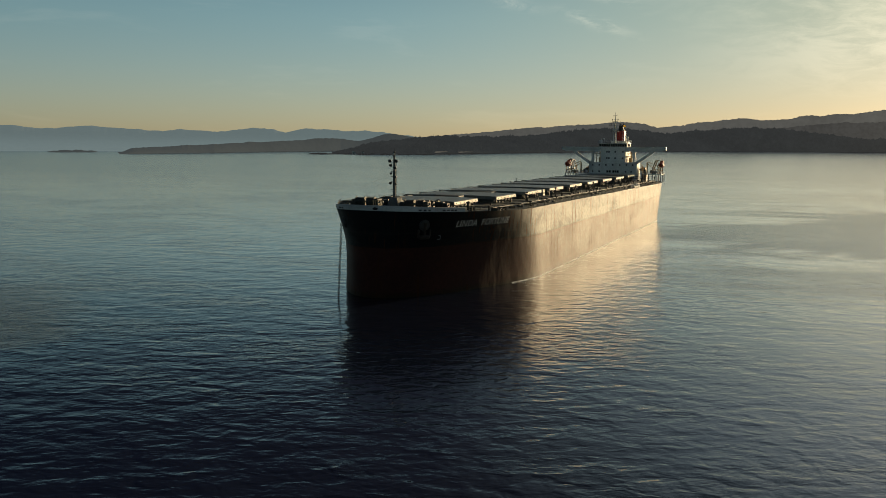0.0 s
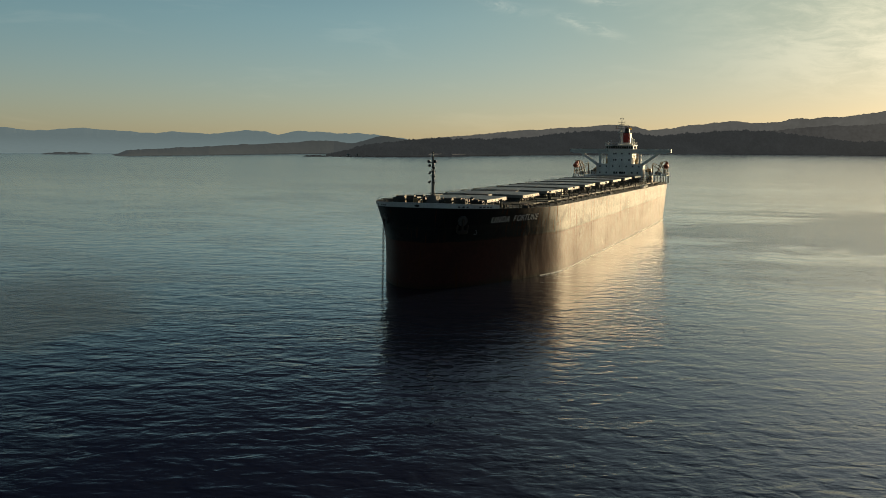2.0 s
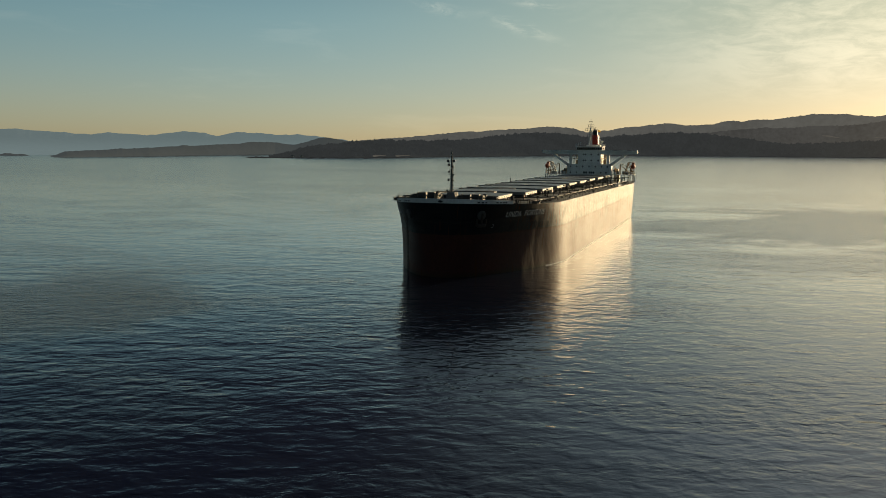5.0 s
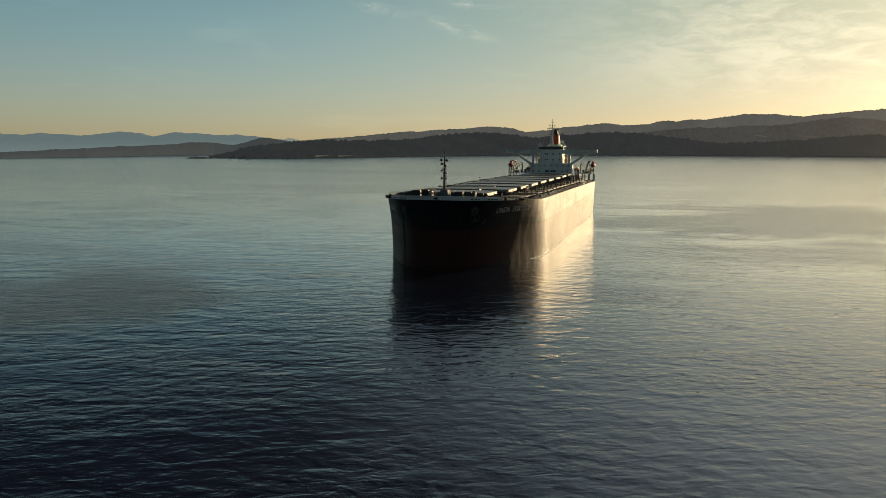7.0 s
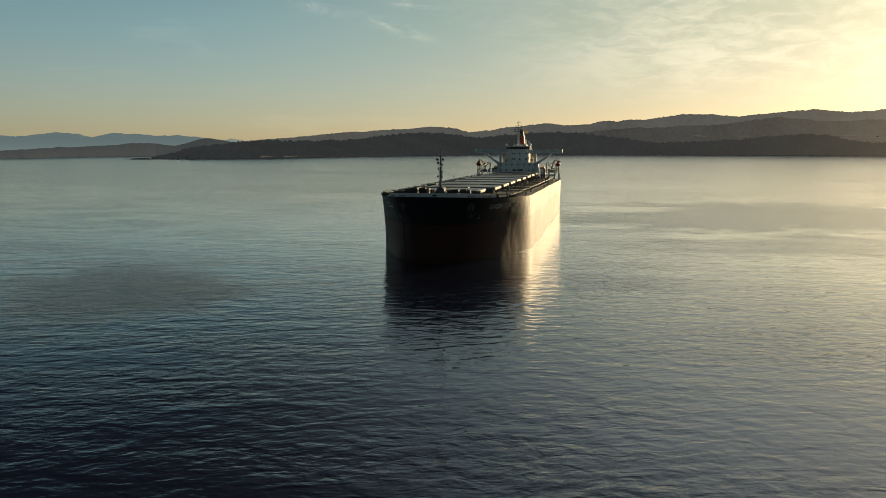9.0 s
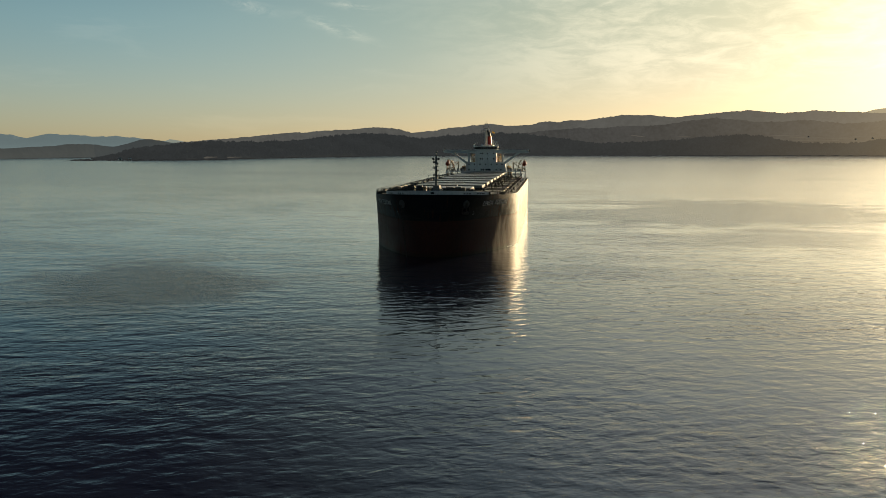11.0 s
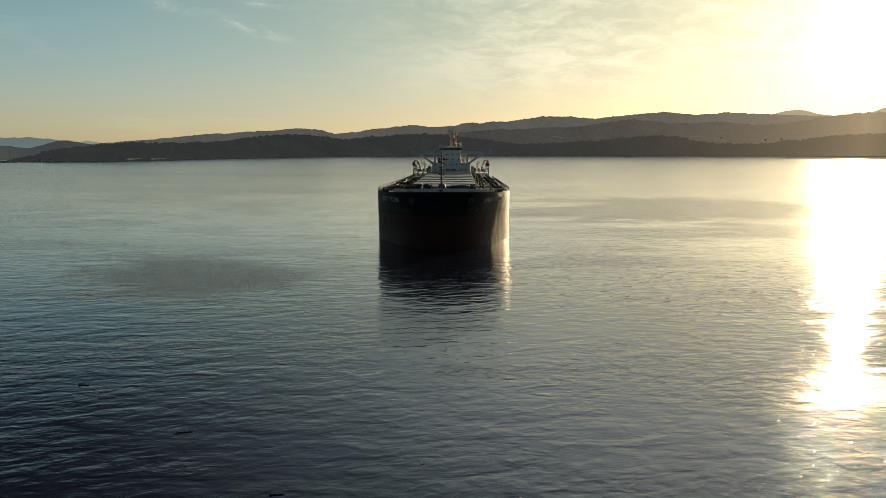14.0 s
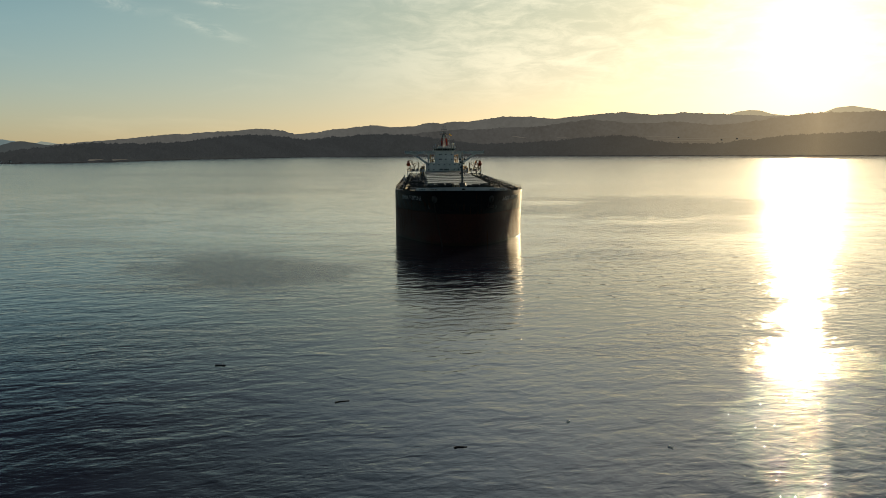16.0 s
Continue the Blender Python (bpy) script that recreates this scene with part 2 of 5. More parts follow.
def water_material():
    """Deep sea water: ripples at three scales, roughened by gusts and left slick between them."""
    m = bpy.data.materials.new("sea_water")
    m.use_nodes = True
    n = Nodes(m.node_tree)
    co = n.add("ShaderNodeTexCoord").outputs["Object"]
    gust = n.noise(n.mapping(co, (0.005, 0.012, 1.0), (0, 0, radians(12))), 1.0, 4.0, 0.6, 0.8)
    calm = n.ramp(gust, 0.36, 0.62, 0.6, 1.0)
    patches = n.ramp(n.noise(n.mapping(co, (0.012, 0.024, 1.0), (0, 0, radians(-20))), 1.0, 4.0, 0.6, 1.2), 0.49, 0.57)
    pos = n.add("ShaderNodeSeparateXYZ", {0: co})
    fray = n.noise(n.mapping(co, (0.022, 0.034, 1.0), (0, 0, radians(10))), 1.0, 6.0, 0.68, 0.8)

    def area(x, y, rx, ry, turn, edge):
        """One patch of water with a frayed rim: 1 inside, 0 outside."""
        du, dv = n.math("SUBTRACT", pos.outputs[0], x), n.math("SUBTRACT", pos.outputs[1], y)
        c, k = math.cos(radians(turn)), math.sin(radians(turn))
        u = n.math("DIVIDE", n.math("MULTIPLY_ADD", du, c, n.math("MULTIPLY", dv, k)), rx)
        v = n.math("DIVIDE", n.math("MULTIPLY_ADD", du, -k, n.math("MULTIPLY", dv, c)), ry)
        d = n.math("SQRT", n.math("MULTIPLY_ADD", u, u, n.math("MULTIPLY", v, v)))
        return n.ramp(n.math("MULTIPLY_ADD", n.math("SUBTRACT", fray, 0.5), 2.2, d), 1.0 + edge, 1.0 - edge)

    # a cat's-paw beside the bow, ruffled streaks and oily slicks to port
    paw = area(-60, -58, 24, 36, 30, 0.45)
    ruffled = n.math("MULTIPLY", paw, 0.3)
    for at in ((-190, 430, 110, 60, -12, 0.6), (-330, 900, 260, 60, -18, 0.4)):
        ruffled = n.math("MAXIMUM", ruffled, n.math("MULTIPLY", area(*at), 0.6))
    slick = area(50, 234, 36, 24, 10, 0.3)
    for at in ((-60, 330, 90, 50, 0, 0.4),):
        slick = n.math("MAXIMUM", slick, area(*at))
    # a wide lobe of wind to port, with a slick left inside it, and a smaller one nearer
    lobe = n.math("MULTIPLY", n.math("MAXIMUM", area(112, 205, 92, 98, -14, 0.3), n.math("MULTIPLY", area(104, 66, 52, 30, 8, 0.5), 0.8)), n.math("SUBTRACT", 1.0, slick))
    paw = n.math("MAXIMUM", paw, n.math("MULTIPLY", lobe, 0.75))
    patches = n.math("MAXIMUM", patches, ruffled)
    calm = n.math("MULTIPLY_ADD", area(46, 50, 26, 80, 0, 0.5), 0.9, calm)
    # fine cat's-skin ripples that break the sun's path into glints
    spark = n.math("MAXIMUM", area(52, -176, 17, 40, -14, 0.95), n.math("MULTIPLY", area(80, -60, 20, 50, -20, 0.9), 0.3))
    calm = n.math("MULTIPLY", calm, n.math("MULTIPLY_ADD", patches, 0.4, 0.8))
    calm = n.math("MULTIPLY", n.math("MULTIPLY_ADD", ruffled, 0.7, calm), n.math("MULTIPLY_ADD", slick, -0.6, 1.0))

    def run(turn, long, short, detail, rough, twist):
        """Waves whose crests lie along one heading."""
        return n.noise(n.mapping(n.mapping(co, rot=(0, 0, radians(turn))), (long, short, 1.0)), 1.0, detail, rough, twist)

    swell = run(-14, 0.12, 0.19, 2.0, 0.45, 0.5)
    chop = run(-24, 0.36, 0.46, 2.0, 0.45, 0.4)
    cross = run(-6, 0.55, 0.95, 2.0, 0.5, 0.5)
    ripple = run(-32, 0.9, 1.8, 3.0, 0.6, 0.3)
    out = pos.outputs[1]
    fade = n.ramp(out, 80.0, 800.0, 1.0, 0.42)
    near = n.math("MULTIPLY", n.math("MULTIPLY", n.ramp(out, 170.0, -150.0, 0.26, 0.72), fade), n.ramp(pos.outputs[0], -50.0, 50.0, 0.75, 1.4))
    b1 = n.add("ShaderNodeBump", {"Height": swell, "Strength": 1.0, "Distance": n.math("MULTIPLY", fade, 0.19)})
    b2 = n.add("ShaderNodeBump", {"Height": chop, "Strength": calm, "Distance": n.math("MULTIPLY", near, 0.20), "Normal": b1.outputs[0]})
    b2 = n.add("ShaderNodeBump", {"Height": cross, "Strength": calm, "Distance": n.math("MULTIPLY", fade, 0.036), "Normal": b2.outputs[0]})
    b3 = n.add("ShaderNodeBump", {"Height": ripple, "Strength": calm, "Distance": n.math("MULTIPLY", fade, 0.018), "Normal": b2.outputs[0]})
    fine = n.noise(n.mapping(co, (3.0, 4.4, 1.0), (0, 0, radians(-15))), 1.0, 2.0, 0.6)
    b3 = n.add("ShaderNodeBump", {"Height": fine, "Strength": n.math("MULTIPLY_ADD", patches, 0.85, 0.15), "Distance": n.math("MULTIPLY", fade, n.math("MULTIPLY_ADD", spark, 0.004, 0.014)), "Normal": b3.outputs[0]})
    tiny = n.noise(co, 7.0, 2.0, 0.6)
    # scattered steep wavelets that catch the sun
    flash = n.math("MULTIPLY", n.ramp(n.noise(n.mapping(co, (0.9, 1.3, 1.0)), 1.0, 3.0, 0.65), 0.55, 0.63), n.math("MAXIMUM", spark, n.math("MULTIPLY", area(44, -196, 34, 46, -10, 0.9), 0.8)))
    b3 = n.add("ShaderNodeBump", {"Height": tiny, "Strength": flash, "Distance": 0.050, "Normal": b3.outputs[0]})
    b3 = n.add("ShaderNodeBump", {"Height": tiny, "Strength": paw, "Distance": 0.032, "Normal": b3.outputs[0]})
    # wavelets too small and far to tell apart
    rough = n.math("ADD", n.ramp(out, 60.0, 700.0, 0.045, 0.15), n.math("MULTIPLY", patches, n.ramp(out, 60.0, -60.0, 0.012, 0.05)))
    # added coat that brightens far reflections, thinning in the wind-ruffled water near by
    far_coat = n.math("MULTIPLY", n.ramp(out, -110.0, 100.0, 0.0, 1.0), n.math("MULTIPLY", n.math("MULTIPLY_ADD", n.math("MAXIMUM", ruffled, paw), -0.75, 1.0), n.ramp(pos.outputs[0], -200.0, 60.0, 0.25, 1.0)))
    lanes = n.math("ADD", n.math("MULTIPLY", n.noise(n.mapping(co, (0.006, 0.075, 1.0), (0, 0, radians(4))), 1.0, 6.0, 0.7, 0.5), 0.6), n.math("MULTIPLY", n.noise(n.mapping(co, (0.0016, 0.011, 1.0), (0, 0, radians(-6))), 1.0, 5.0, 0.65, 0.8), 0.4))
    far_coat = n.math("MULTIPLY", far_coat, n.ramp(lanes, 0.36, 0.60, 0.72, 1.12))
    depth = n.mix(gust, (0.011, 0.018, 0.037, 1), (0.013, 0.021, 0.042, 1))
    b = n.add("ShaderNodeBsdfPrincipled", {"Base Color": depth, "Roughness": rough, "IOR": 1.333, "Normal": b3.outputs[0], "Coat IOR": 1.333, "Coat Roughness": 0.16,
                                           "Coat Weight": far_coat, "Coat Normal": b3.outputs[0]})
    n.add("ShaderNodeOutputMaterial", {0: b.outputs[0]})
    return m


def haze_glow_material(name, colour, glow, vary=0.12, scale=0.004, patch=0.14, sunward_glow=0.0, base=0.0):
    """Far land with the haze of lit air painted in as emission."""
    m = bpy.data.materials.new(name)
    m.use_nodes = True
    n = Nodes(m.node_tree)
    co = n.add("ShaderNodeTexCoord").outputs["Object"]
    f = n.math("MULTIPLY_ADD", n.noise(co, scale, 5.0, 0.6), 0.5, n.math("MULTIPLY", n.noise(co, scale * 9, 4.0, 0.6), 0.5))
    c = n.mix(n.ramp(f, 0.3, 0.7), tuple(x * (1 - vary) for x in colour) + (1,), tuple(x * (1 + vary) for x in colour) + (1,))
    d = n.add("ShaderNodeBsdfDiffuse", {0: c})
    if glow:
        # emission takes the place of haze between the eye and the land
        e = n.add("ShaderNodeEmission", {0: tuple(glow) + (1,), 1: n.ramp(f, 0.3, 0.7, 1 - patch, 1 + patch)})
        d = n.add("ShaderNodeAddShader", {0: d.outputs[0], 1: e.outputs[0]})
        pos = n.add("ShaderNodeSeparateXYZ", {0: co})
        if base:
            # denser haze low down, added as emission
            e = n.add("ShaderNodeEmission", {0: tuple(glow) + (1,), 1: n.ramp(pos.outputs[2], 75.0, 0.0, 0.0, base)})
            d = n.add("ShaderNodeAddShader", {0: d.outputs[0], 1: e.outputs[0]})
        if sunward_glow:
            # warm sun glare in the haze below the sun, painted as emission
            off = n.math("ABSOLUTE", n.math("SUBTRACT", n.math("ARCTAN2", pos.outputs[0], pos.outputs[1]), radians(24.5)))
            e = n.add("ShaderNodeEmission", {0: (0.27, 0.195, 0.10, 1), 1: n.math("MULTIPLY", n.math("EXPONENT", n.math("DIVIDE", off, radians(-5.8))), sunward_glow)})
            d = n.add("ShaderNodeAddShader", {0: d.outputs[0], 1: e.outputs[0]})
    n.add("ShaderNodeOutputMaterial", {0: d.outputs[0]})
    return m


M_hull = hull_material()
M_water = water_material()
M_white = material("white_paint", (0.78, 0.79, 0.76), 0.42, dirt=(0.30, 0.17, 0.08), dirt_amount=0.35, streaks=True)
M_bulwark = material("pale_bulwark_paint", (0.60, 0.63, 0.64), 0.5, dirt=(0.25, 0.14, 0.07), dirt_amount=0.4, streaks=True)
M_deck = material("green_deck_paint", (0.085, 0.10, 0.09), 0.68, dirt=(0.13, 0.07, 0.04), dirt_amount=0.5)
M_cover = material("hatch_cover_paint", (0.15, 0.165, 0.158), 0.38, dirt=(0.22, 0.13, 0.07), dirt_amount=0.35, bump=0.03, bump_scale=0.8)
M_coaming = material("dark_coaming_paint", (0.032, 0.038, 0.036), 0.6, dirt=(0.15, 0.08, 0.04), dirt_amount=0.4)
# pale tone that puts sunlight into the hatch cover ends
M_end = material("sunlit_tone_paint", (0.62, 0.58, 0.50), 0.45, dirt=(0.25, 0.14, 0.07), dirt_amount=0.5, grain=(0.6, 4.0))
M_gear = material("dark_grey_green_gear", (0.035, 0.040, 0.038), 0.6, dirt=(0.14, 0.08, 0.04), dirt_amount=0.5, grain=(0.5, 5.0))
M_hawse = material("worn_hawse_steel", (0.055, 0.055, 0.052), 0.6, dirt=(0.12, 0.06, 0.03), dirt_amount=0.5, grain=(0.8, 5.0))
M_mast = material("grey_mast_paint", (0.13, 0.145, 0.15), 0.7, grain=(0.4, 4.0))
M_buff = material("buff_paint", (0.50, 0.36, 0.20), 0.5, grain=(0.4, 4.0))
M_orange = material("orange_lifeboat", (0.34, 0.062, 0.024), 0.6, grain=(0.4, 4.0))
M_davit = material("brown_davit_paint", (0.28, 0.19, 0.09), 0.55, grain=(0.4, 4.0))
M_red = material("red_funnel_paint", (0.27, 0.024, 0.018), 0.55, grain=(0.2, 3.0))
M_black = material("black_paint", (0.015, 0.016, 0.017), 0.45, grain=(0.4, 4.0))
M_glass = material("dark_window_glass", (0.012, 0.016, 0.019), 0.12, vary=0.1, ior=1.25)
M_chain = material("rusty_chain_iron", (0.035, 0.026, 0.020), 0.7, grain=(1.0, 8.0))
M_letter = material("dull_white_letter_paint", (0.70, 0.70, 0.67), 0.5, grain=(0.3, 3.0))
M_lamp = material("lamp_glass", (0.75, 0.72, 0.62), 0.15, grain=(1, 6))
M_flag = material("yellow_flag_cloth", (0.65, 0.48, 0.08), 0.8, grain=(1, 9))
M_foam = material("wash_foam", (0.80, 0.80, 0.78), 0.6, vary=0.2, grain=(0.3, 2.0))
M_wood = material("wet_driftwood", (0.05, 0.035, 0.025), 0.45, grain=(0.8, 8.0))
# second colour of each: haze painted over the land as emission
M_forest = haze_glow_material("conifer_forest", (0.008, 0.010, 0.008), (0.0290, 0.0314, 0.0318), 0.25, 0.006, patch=0.14, sunward_glow=0.8)
M_shore = haze_glow_material("shore_rock", (0.014, 0.014, 0.013), (0.020, 0.021, 0.021), 0.35, 0.05, patch=0.3)
M_far = haze_glow_material("far_mountain_air", (0.04, 0.05, 0.06), (0.122, 0.158, 0.158), patch=0.02, base=0.22)
M_pale = haze_glow_material("palest_mountain_air", (0.05, 0.06, 0.07), (0.225, 0.245, 0.205), patch=0.02)
M_island = haze_glow_material("distant_island", (0.018, 0.020, 0.018), (0.046, 0.052, 0.052), patch=0.06, base=0.15)
M_hill = haze_glow_material("mid_hill_forest", (0.014, 0.016, 0.012), (0.050, 0.050, 0.048), 0.25, 0.006, patch=0.2, sunward_glow=1.25, base=0.3)
M_field = haze_glow_material("dry_field", (0.10, 0.09, 0.06), (0.078, 0.072, 0.062), 0.3, 0.02, sunward_glow=1.0)
M_dome = haze_glow_material("sunlit_haze_hill", (0.02, 0.023, 0.017), (0.30, 0.26, 0.17), patch=0.03, sunward_glow=0.9)
M_ridge = haze_glow_material("back_ridge_forest", (0.02, 0.023, 0.017), (0.086, 0.085, 0.078), patch=0.14, sunward_glow=1.25, base=0.2)


# ------------------------------------------------------------------ mesh helpers
def part(name, bm, mat, parent=None, label="", smooth=False):
    """Link a bmesh as one mesh object, under a thing or a part."""
    me = bpy.data.meshes.new(name)
    if smooth:
        for f in bm.faces:
            f.smooth = True
    bm.to_mesh(me)
    bm.free()
    me.materials.append(mat)
    ob = new(name, me)
    if parent:
        ob.parent = parent
    if label:
        ob["label"] = label
    return ob


def again(ob, name, xyz, parent, rz=0.0, sx=1.0):
    """The same mesh once more, as a part of its own."""
    o = new(name, ob.data)
    o.parent = parent
    o.location, o.rotation_euler, o.scale = xyz, (0, 0, rz), (sx, 1, 1)
    return o


def box(bm, x0, x1, y0, y1, z0, z1, bevel=0.0):
    vs = [bm.verts.new((x, y, z)) for z in (z0, z1) for y in (y0, y1) for x in (x0, x1)]
    fs = [bm.faces.new([vs[i] for i in q]) for q in ((0, 2, 3, 1), (4, 5, 7, 6), (0, 1, 5, 4), (1, 3, 7, 5), (3, 2, 6, 7), (2, 0, 4, 6))]
    if bevel:
        bmesh.ops.bevel(bm, geom=list({e for f in fs for e in f.edges}), offset=bevel, segments=1, affect="EDGES")
    return bm


def rod(bm, a, b, r0, r1=None, sides=8, caps=True):
    """A round bar from a to b."""
    a, b, r1 = Vector(a), Vector(b), r0 if r1 is None else r1
    q = (b - a).to_track_quat("Z", "Y")
    rings = []
    for p, r in ((a, r0), (b, r1)):
        rings.append([bm.verts.new(p + q @ Vector((math.cos(i * 2 * math.pi / sides) * r, math.sin(i * 2 * math.pi / sides) * r, 0))) for i in range(sides)])
    for i in range(sides):
        j = (i + 1) % sides
        bm.faces.new((rings[0][i], rings[0][j], rings[1][j], rings[1][i]))
    if caps:
        bm.faces.new(rings[0][::-1])
        bm.faces.new(rings[1])
    return bm


def ball(bm, p, r, sx=1.0, sy=1.0, sz=1.0, u=10, v=6):
    bmesh.ops.create_uvsphere(bm, u_segments=u, v_segments=v, radius=r, matrix=Matrix.Translation(p) @ Matrix.Diagonal((sx, sy, sz, 1)))
    return bm


def prism(bm, outline, y0, y1):
    """An outline of (x, z) pushed from y0 to y1."""
    a = [bm.verts.new((x, y0, z)) for x, z in outline]
    b = [bm.verts.new((x, y1, z)) for x, z in outline]
    bm.faces.new(a)
    bm.faces.new(b[::-1])
    for i in range(len(a)):
        j = (i + 1) % len(a)
        bm.faces.new((a[j], a[i], b[i], b[j]))
    bmesh.ops.recalc_face_normals(bm, faces=bm.faces[:])
    return bm


# ------------------------------------------------------------------ sea and land
def polar(name, mat, az, radii, height, label, kind="structure", category="", base=None):
    """A sheet of land over azimuths and distances, its height from a function."""
    A, R = np.meshgrid(np.radians(az), radii, indexing="ij")
    if base is not None:
        R = R + base(np.degrees(A))
    Z = height(np.degrees(A), R)
    co = np.stack([np.sin(A) * R, np.cos(A) * R, Z], -1).reshape(-1, 3)
    n, k = len(az), len(radii)
    i = (np.arange(n - 1)[:, None] * k + np.arange(k - 1)[None, :]).ravel()
    quads = np.stack([i, i + 1, i + k + 1, i + k], -1)
    me = bpy.data.meshes.new(name)
    me.from_pydata(co.tolist(), [], quads.tolist())
    me.materials.append(mat)
    return tagged(new(name, me), label, category or name, kind=kind)


def jag(az, seed, octaves=((0.9, 1.0), (2.1, 0.5), (5.3, 0.25), (11.0, 0.13))):
    """Smooth one-dimensional noise of azimuth."""
    r = np.random.RandomState(seed)
    out = np.zeros_like(az)
    for f, a in octaves:
        for k in range(3):
            out += a * 0.5 * np.sin(az * f * (0.7 + 0.6 * r.rand()) + 6.28 * r.rand())
    return out


def eased(az, at, values, soft=0.8):
    """A soft line through a few headings and values."""
    return sum(np.interp(az + soft * k, at, values) for k in (-1, -0.5, 0, 0.5, 1)) / 5


def treeline(az, step, seed):
    """The uneven edge of tree tops along a ridge, about -1 to 1: clumps, gaps and a few tall crowns."""
    r = np.random.RandomState(seed)
    out = 0.0
    for k, amount in ((1.0, 0.45), (2.7, 0.3), (7.0, 0.35)):
        at = np.cumsum(r.uniform(0.4, 1.6, int(110 / (step * k)) + 40) * step * k) - 35
        v = r.uniform(-1, 1, len(at))
        out = out + amount * np.interp(az, at, np.where(v > 0.8, 1.6, v))
    return out


sea = bmesh.new()
bmesh.ops.create_grid(sea, x_segments=2, y_segments=2, size=12000)
tagged(part("water", sea, M_water), "calm dark blue-grey sea with fine wind ripples", "water", kind="structure")

# blue mountains across the strait
FAR_R = 4560.0


FAR_CREST = ([-70, -55, -46.9, -45.6, -43.2, -40.1, -38.8, -37.8, -35.6, -33.5, -32.1, -31.4, -30.2, -27.7, -26.3, -24.9, -24.0, -22.4, -20.0], [100, 112, 103, 88, 104, 88, 80, 94, 80, 102, 93, 80, 102, 86, 90, 80, 68, 56, 20])


def far_height(az, r):
    top = np.interp(az, *FAR_CREST) + 4.0 * treeline(az + 60, 0.5, 4) + 2.8 * treeline(az + 60, 0.16, 5)
    return np.clip(top * np.clip((r - 4300) / 260, 0, 1) ** 0.8 - np.clip(r - FAR_R, 0, None) * 0.4, -2, None)


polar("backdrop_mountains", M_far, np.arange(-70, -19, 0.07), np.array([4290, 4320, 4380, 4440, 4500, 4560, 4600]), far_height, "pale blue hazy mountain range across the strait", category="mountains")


def pale_height(az, r):
    top = 30 + np.interp(az, [-27, -25.5, -24.4, -23.9, -23.2, -22.9, -22.3, -21.6, -20.5], [0, 20, 30, 29, 50, 46, 38, 24, 0]) + 1.5 * treeline(az + 60, 0.2, 6)
    return np.clip(top * np.clip((r - 4790) / 80, 0, 1) ** 0.8, -2, None)


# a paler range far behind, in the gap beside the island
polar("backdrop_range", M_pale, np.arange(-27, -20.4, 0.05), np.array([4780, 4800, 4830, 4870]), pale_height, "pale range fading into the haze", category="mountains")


# low strip added to stand for the haze at their foot
polar("backdrop_haze_strip", M_far, np.arange(-70, -39.0, 0.2), np.array([2930, 2950, 2990, 3060, 3150]), lambda az, r: 11.0 * np.clip((r - 2935) / 60, 0, 1) * (1 + 0.12 * jag(az * 3, 12)) - 0.3, "low pale strip in place of haze under mountains", category="coast")

# low islands in front of them
def shore_of_island(az):
    return np.interp(az, [-42, -36, -28, -20], [2250, 2650, 3500, 4000])


def island_height(az, r):
    top = eased(az, [-42, -40.3, -38.6, -35.2, -34.2, -33.8, -33.4, -31.7, -30.3, -29.6, -28.1, -26.9, -26.2, -25.3, -24.8, -24.0, -23.3, -22.0, -18], [0, 9, 14, 26, 29, 34, 31, 38, 41, 49, 48, 38, 47, 64, 69, 61, 54, 46, 30], 0.15)
    top = 30 + (top - 30) * (shore_of_island(az) + 320) / 3860 + 1.2 * treeline(az + 60, 0.22, 8) + 0.9 * treeline(az + 60, 0.08, 9)
    top = np.maximum(top, 0.5) * np.clip((az + 41.9) / 0.8, 0, 1)
    d = r - shore_of_island(az)
    return top * np.clip(d / 60, 0, 1) ** 0.5 * np.clip((520 - d) / 300, 0, 1) - 0.4


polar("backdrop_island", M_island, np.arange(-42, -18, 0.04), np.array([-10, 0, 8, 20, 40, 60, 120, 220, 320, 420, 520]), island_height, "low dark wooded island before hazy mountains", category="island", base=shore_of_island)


def islet(name, az0, az1, r, h, mat, label):
    def hh(az, rr):
        u = (az - (az0 + az1) / 2) / ((az1 - az0) / 2)
        v = (rr - r) / 45
        return h * np.sqrt(np.clip(1 - u * u, 0, 1)) * np.sqrt(np.clip(1 - v * v, 0, 1)) * (1 + 0.25 * jag(az * 9, 5)) - 0.6
    polar(name, mat, np.linspace(az0 - 0.1, az1 + 0.1, 60), np.linspace(r - 50, r + 50, 13), hh, label, category="islet")


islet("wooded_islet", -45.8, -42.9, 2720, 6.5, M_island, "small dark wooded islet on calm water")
islet("rock_islet", -30.2, -28.5, 2330, 4.2, M_shore, "low dark bare rock islet off the headland")


# wooded headland running back to the far shore
def shore(az):
    return np.interp(az, [-28.5, -27.5, -23, -20, -17, -14, -11, -7, -3, 2, 20, 27, 40, 75], [2330, 2310, 2400, 2600, 2900, 3250, 3650, 4020, 4230, 4330, 4330, 4050, 3800, 3600])


# heights of the wooded skyline as they would stand 3 km off
CREST_AT = [-28.6, -27.6, -26.7, -26.0, -24.5, -23.4, -21.5, -19.0, -16.3, -15.1, -13.7, -12.0, -10.6, -8.6, -7.4, -6.0, -3.8, -1.5, 1.5, 3.6, 7.3, 9.1, 10.8, 12.6, 13.8, 14.7, 16.2, 17.9, 19.4, 21.4, 23.0, 26.2, 34, 75]
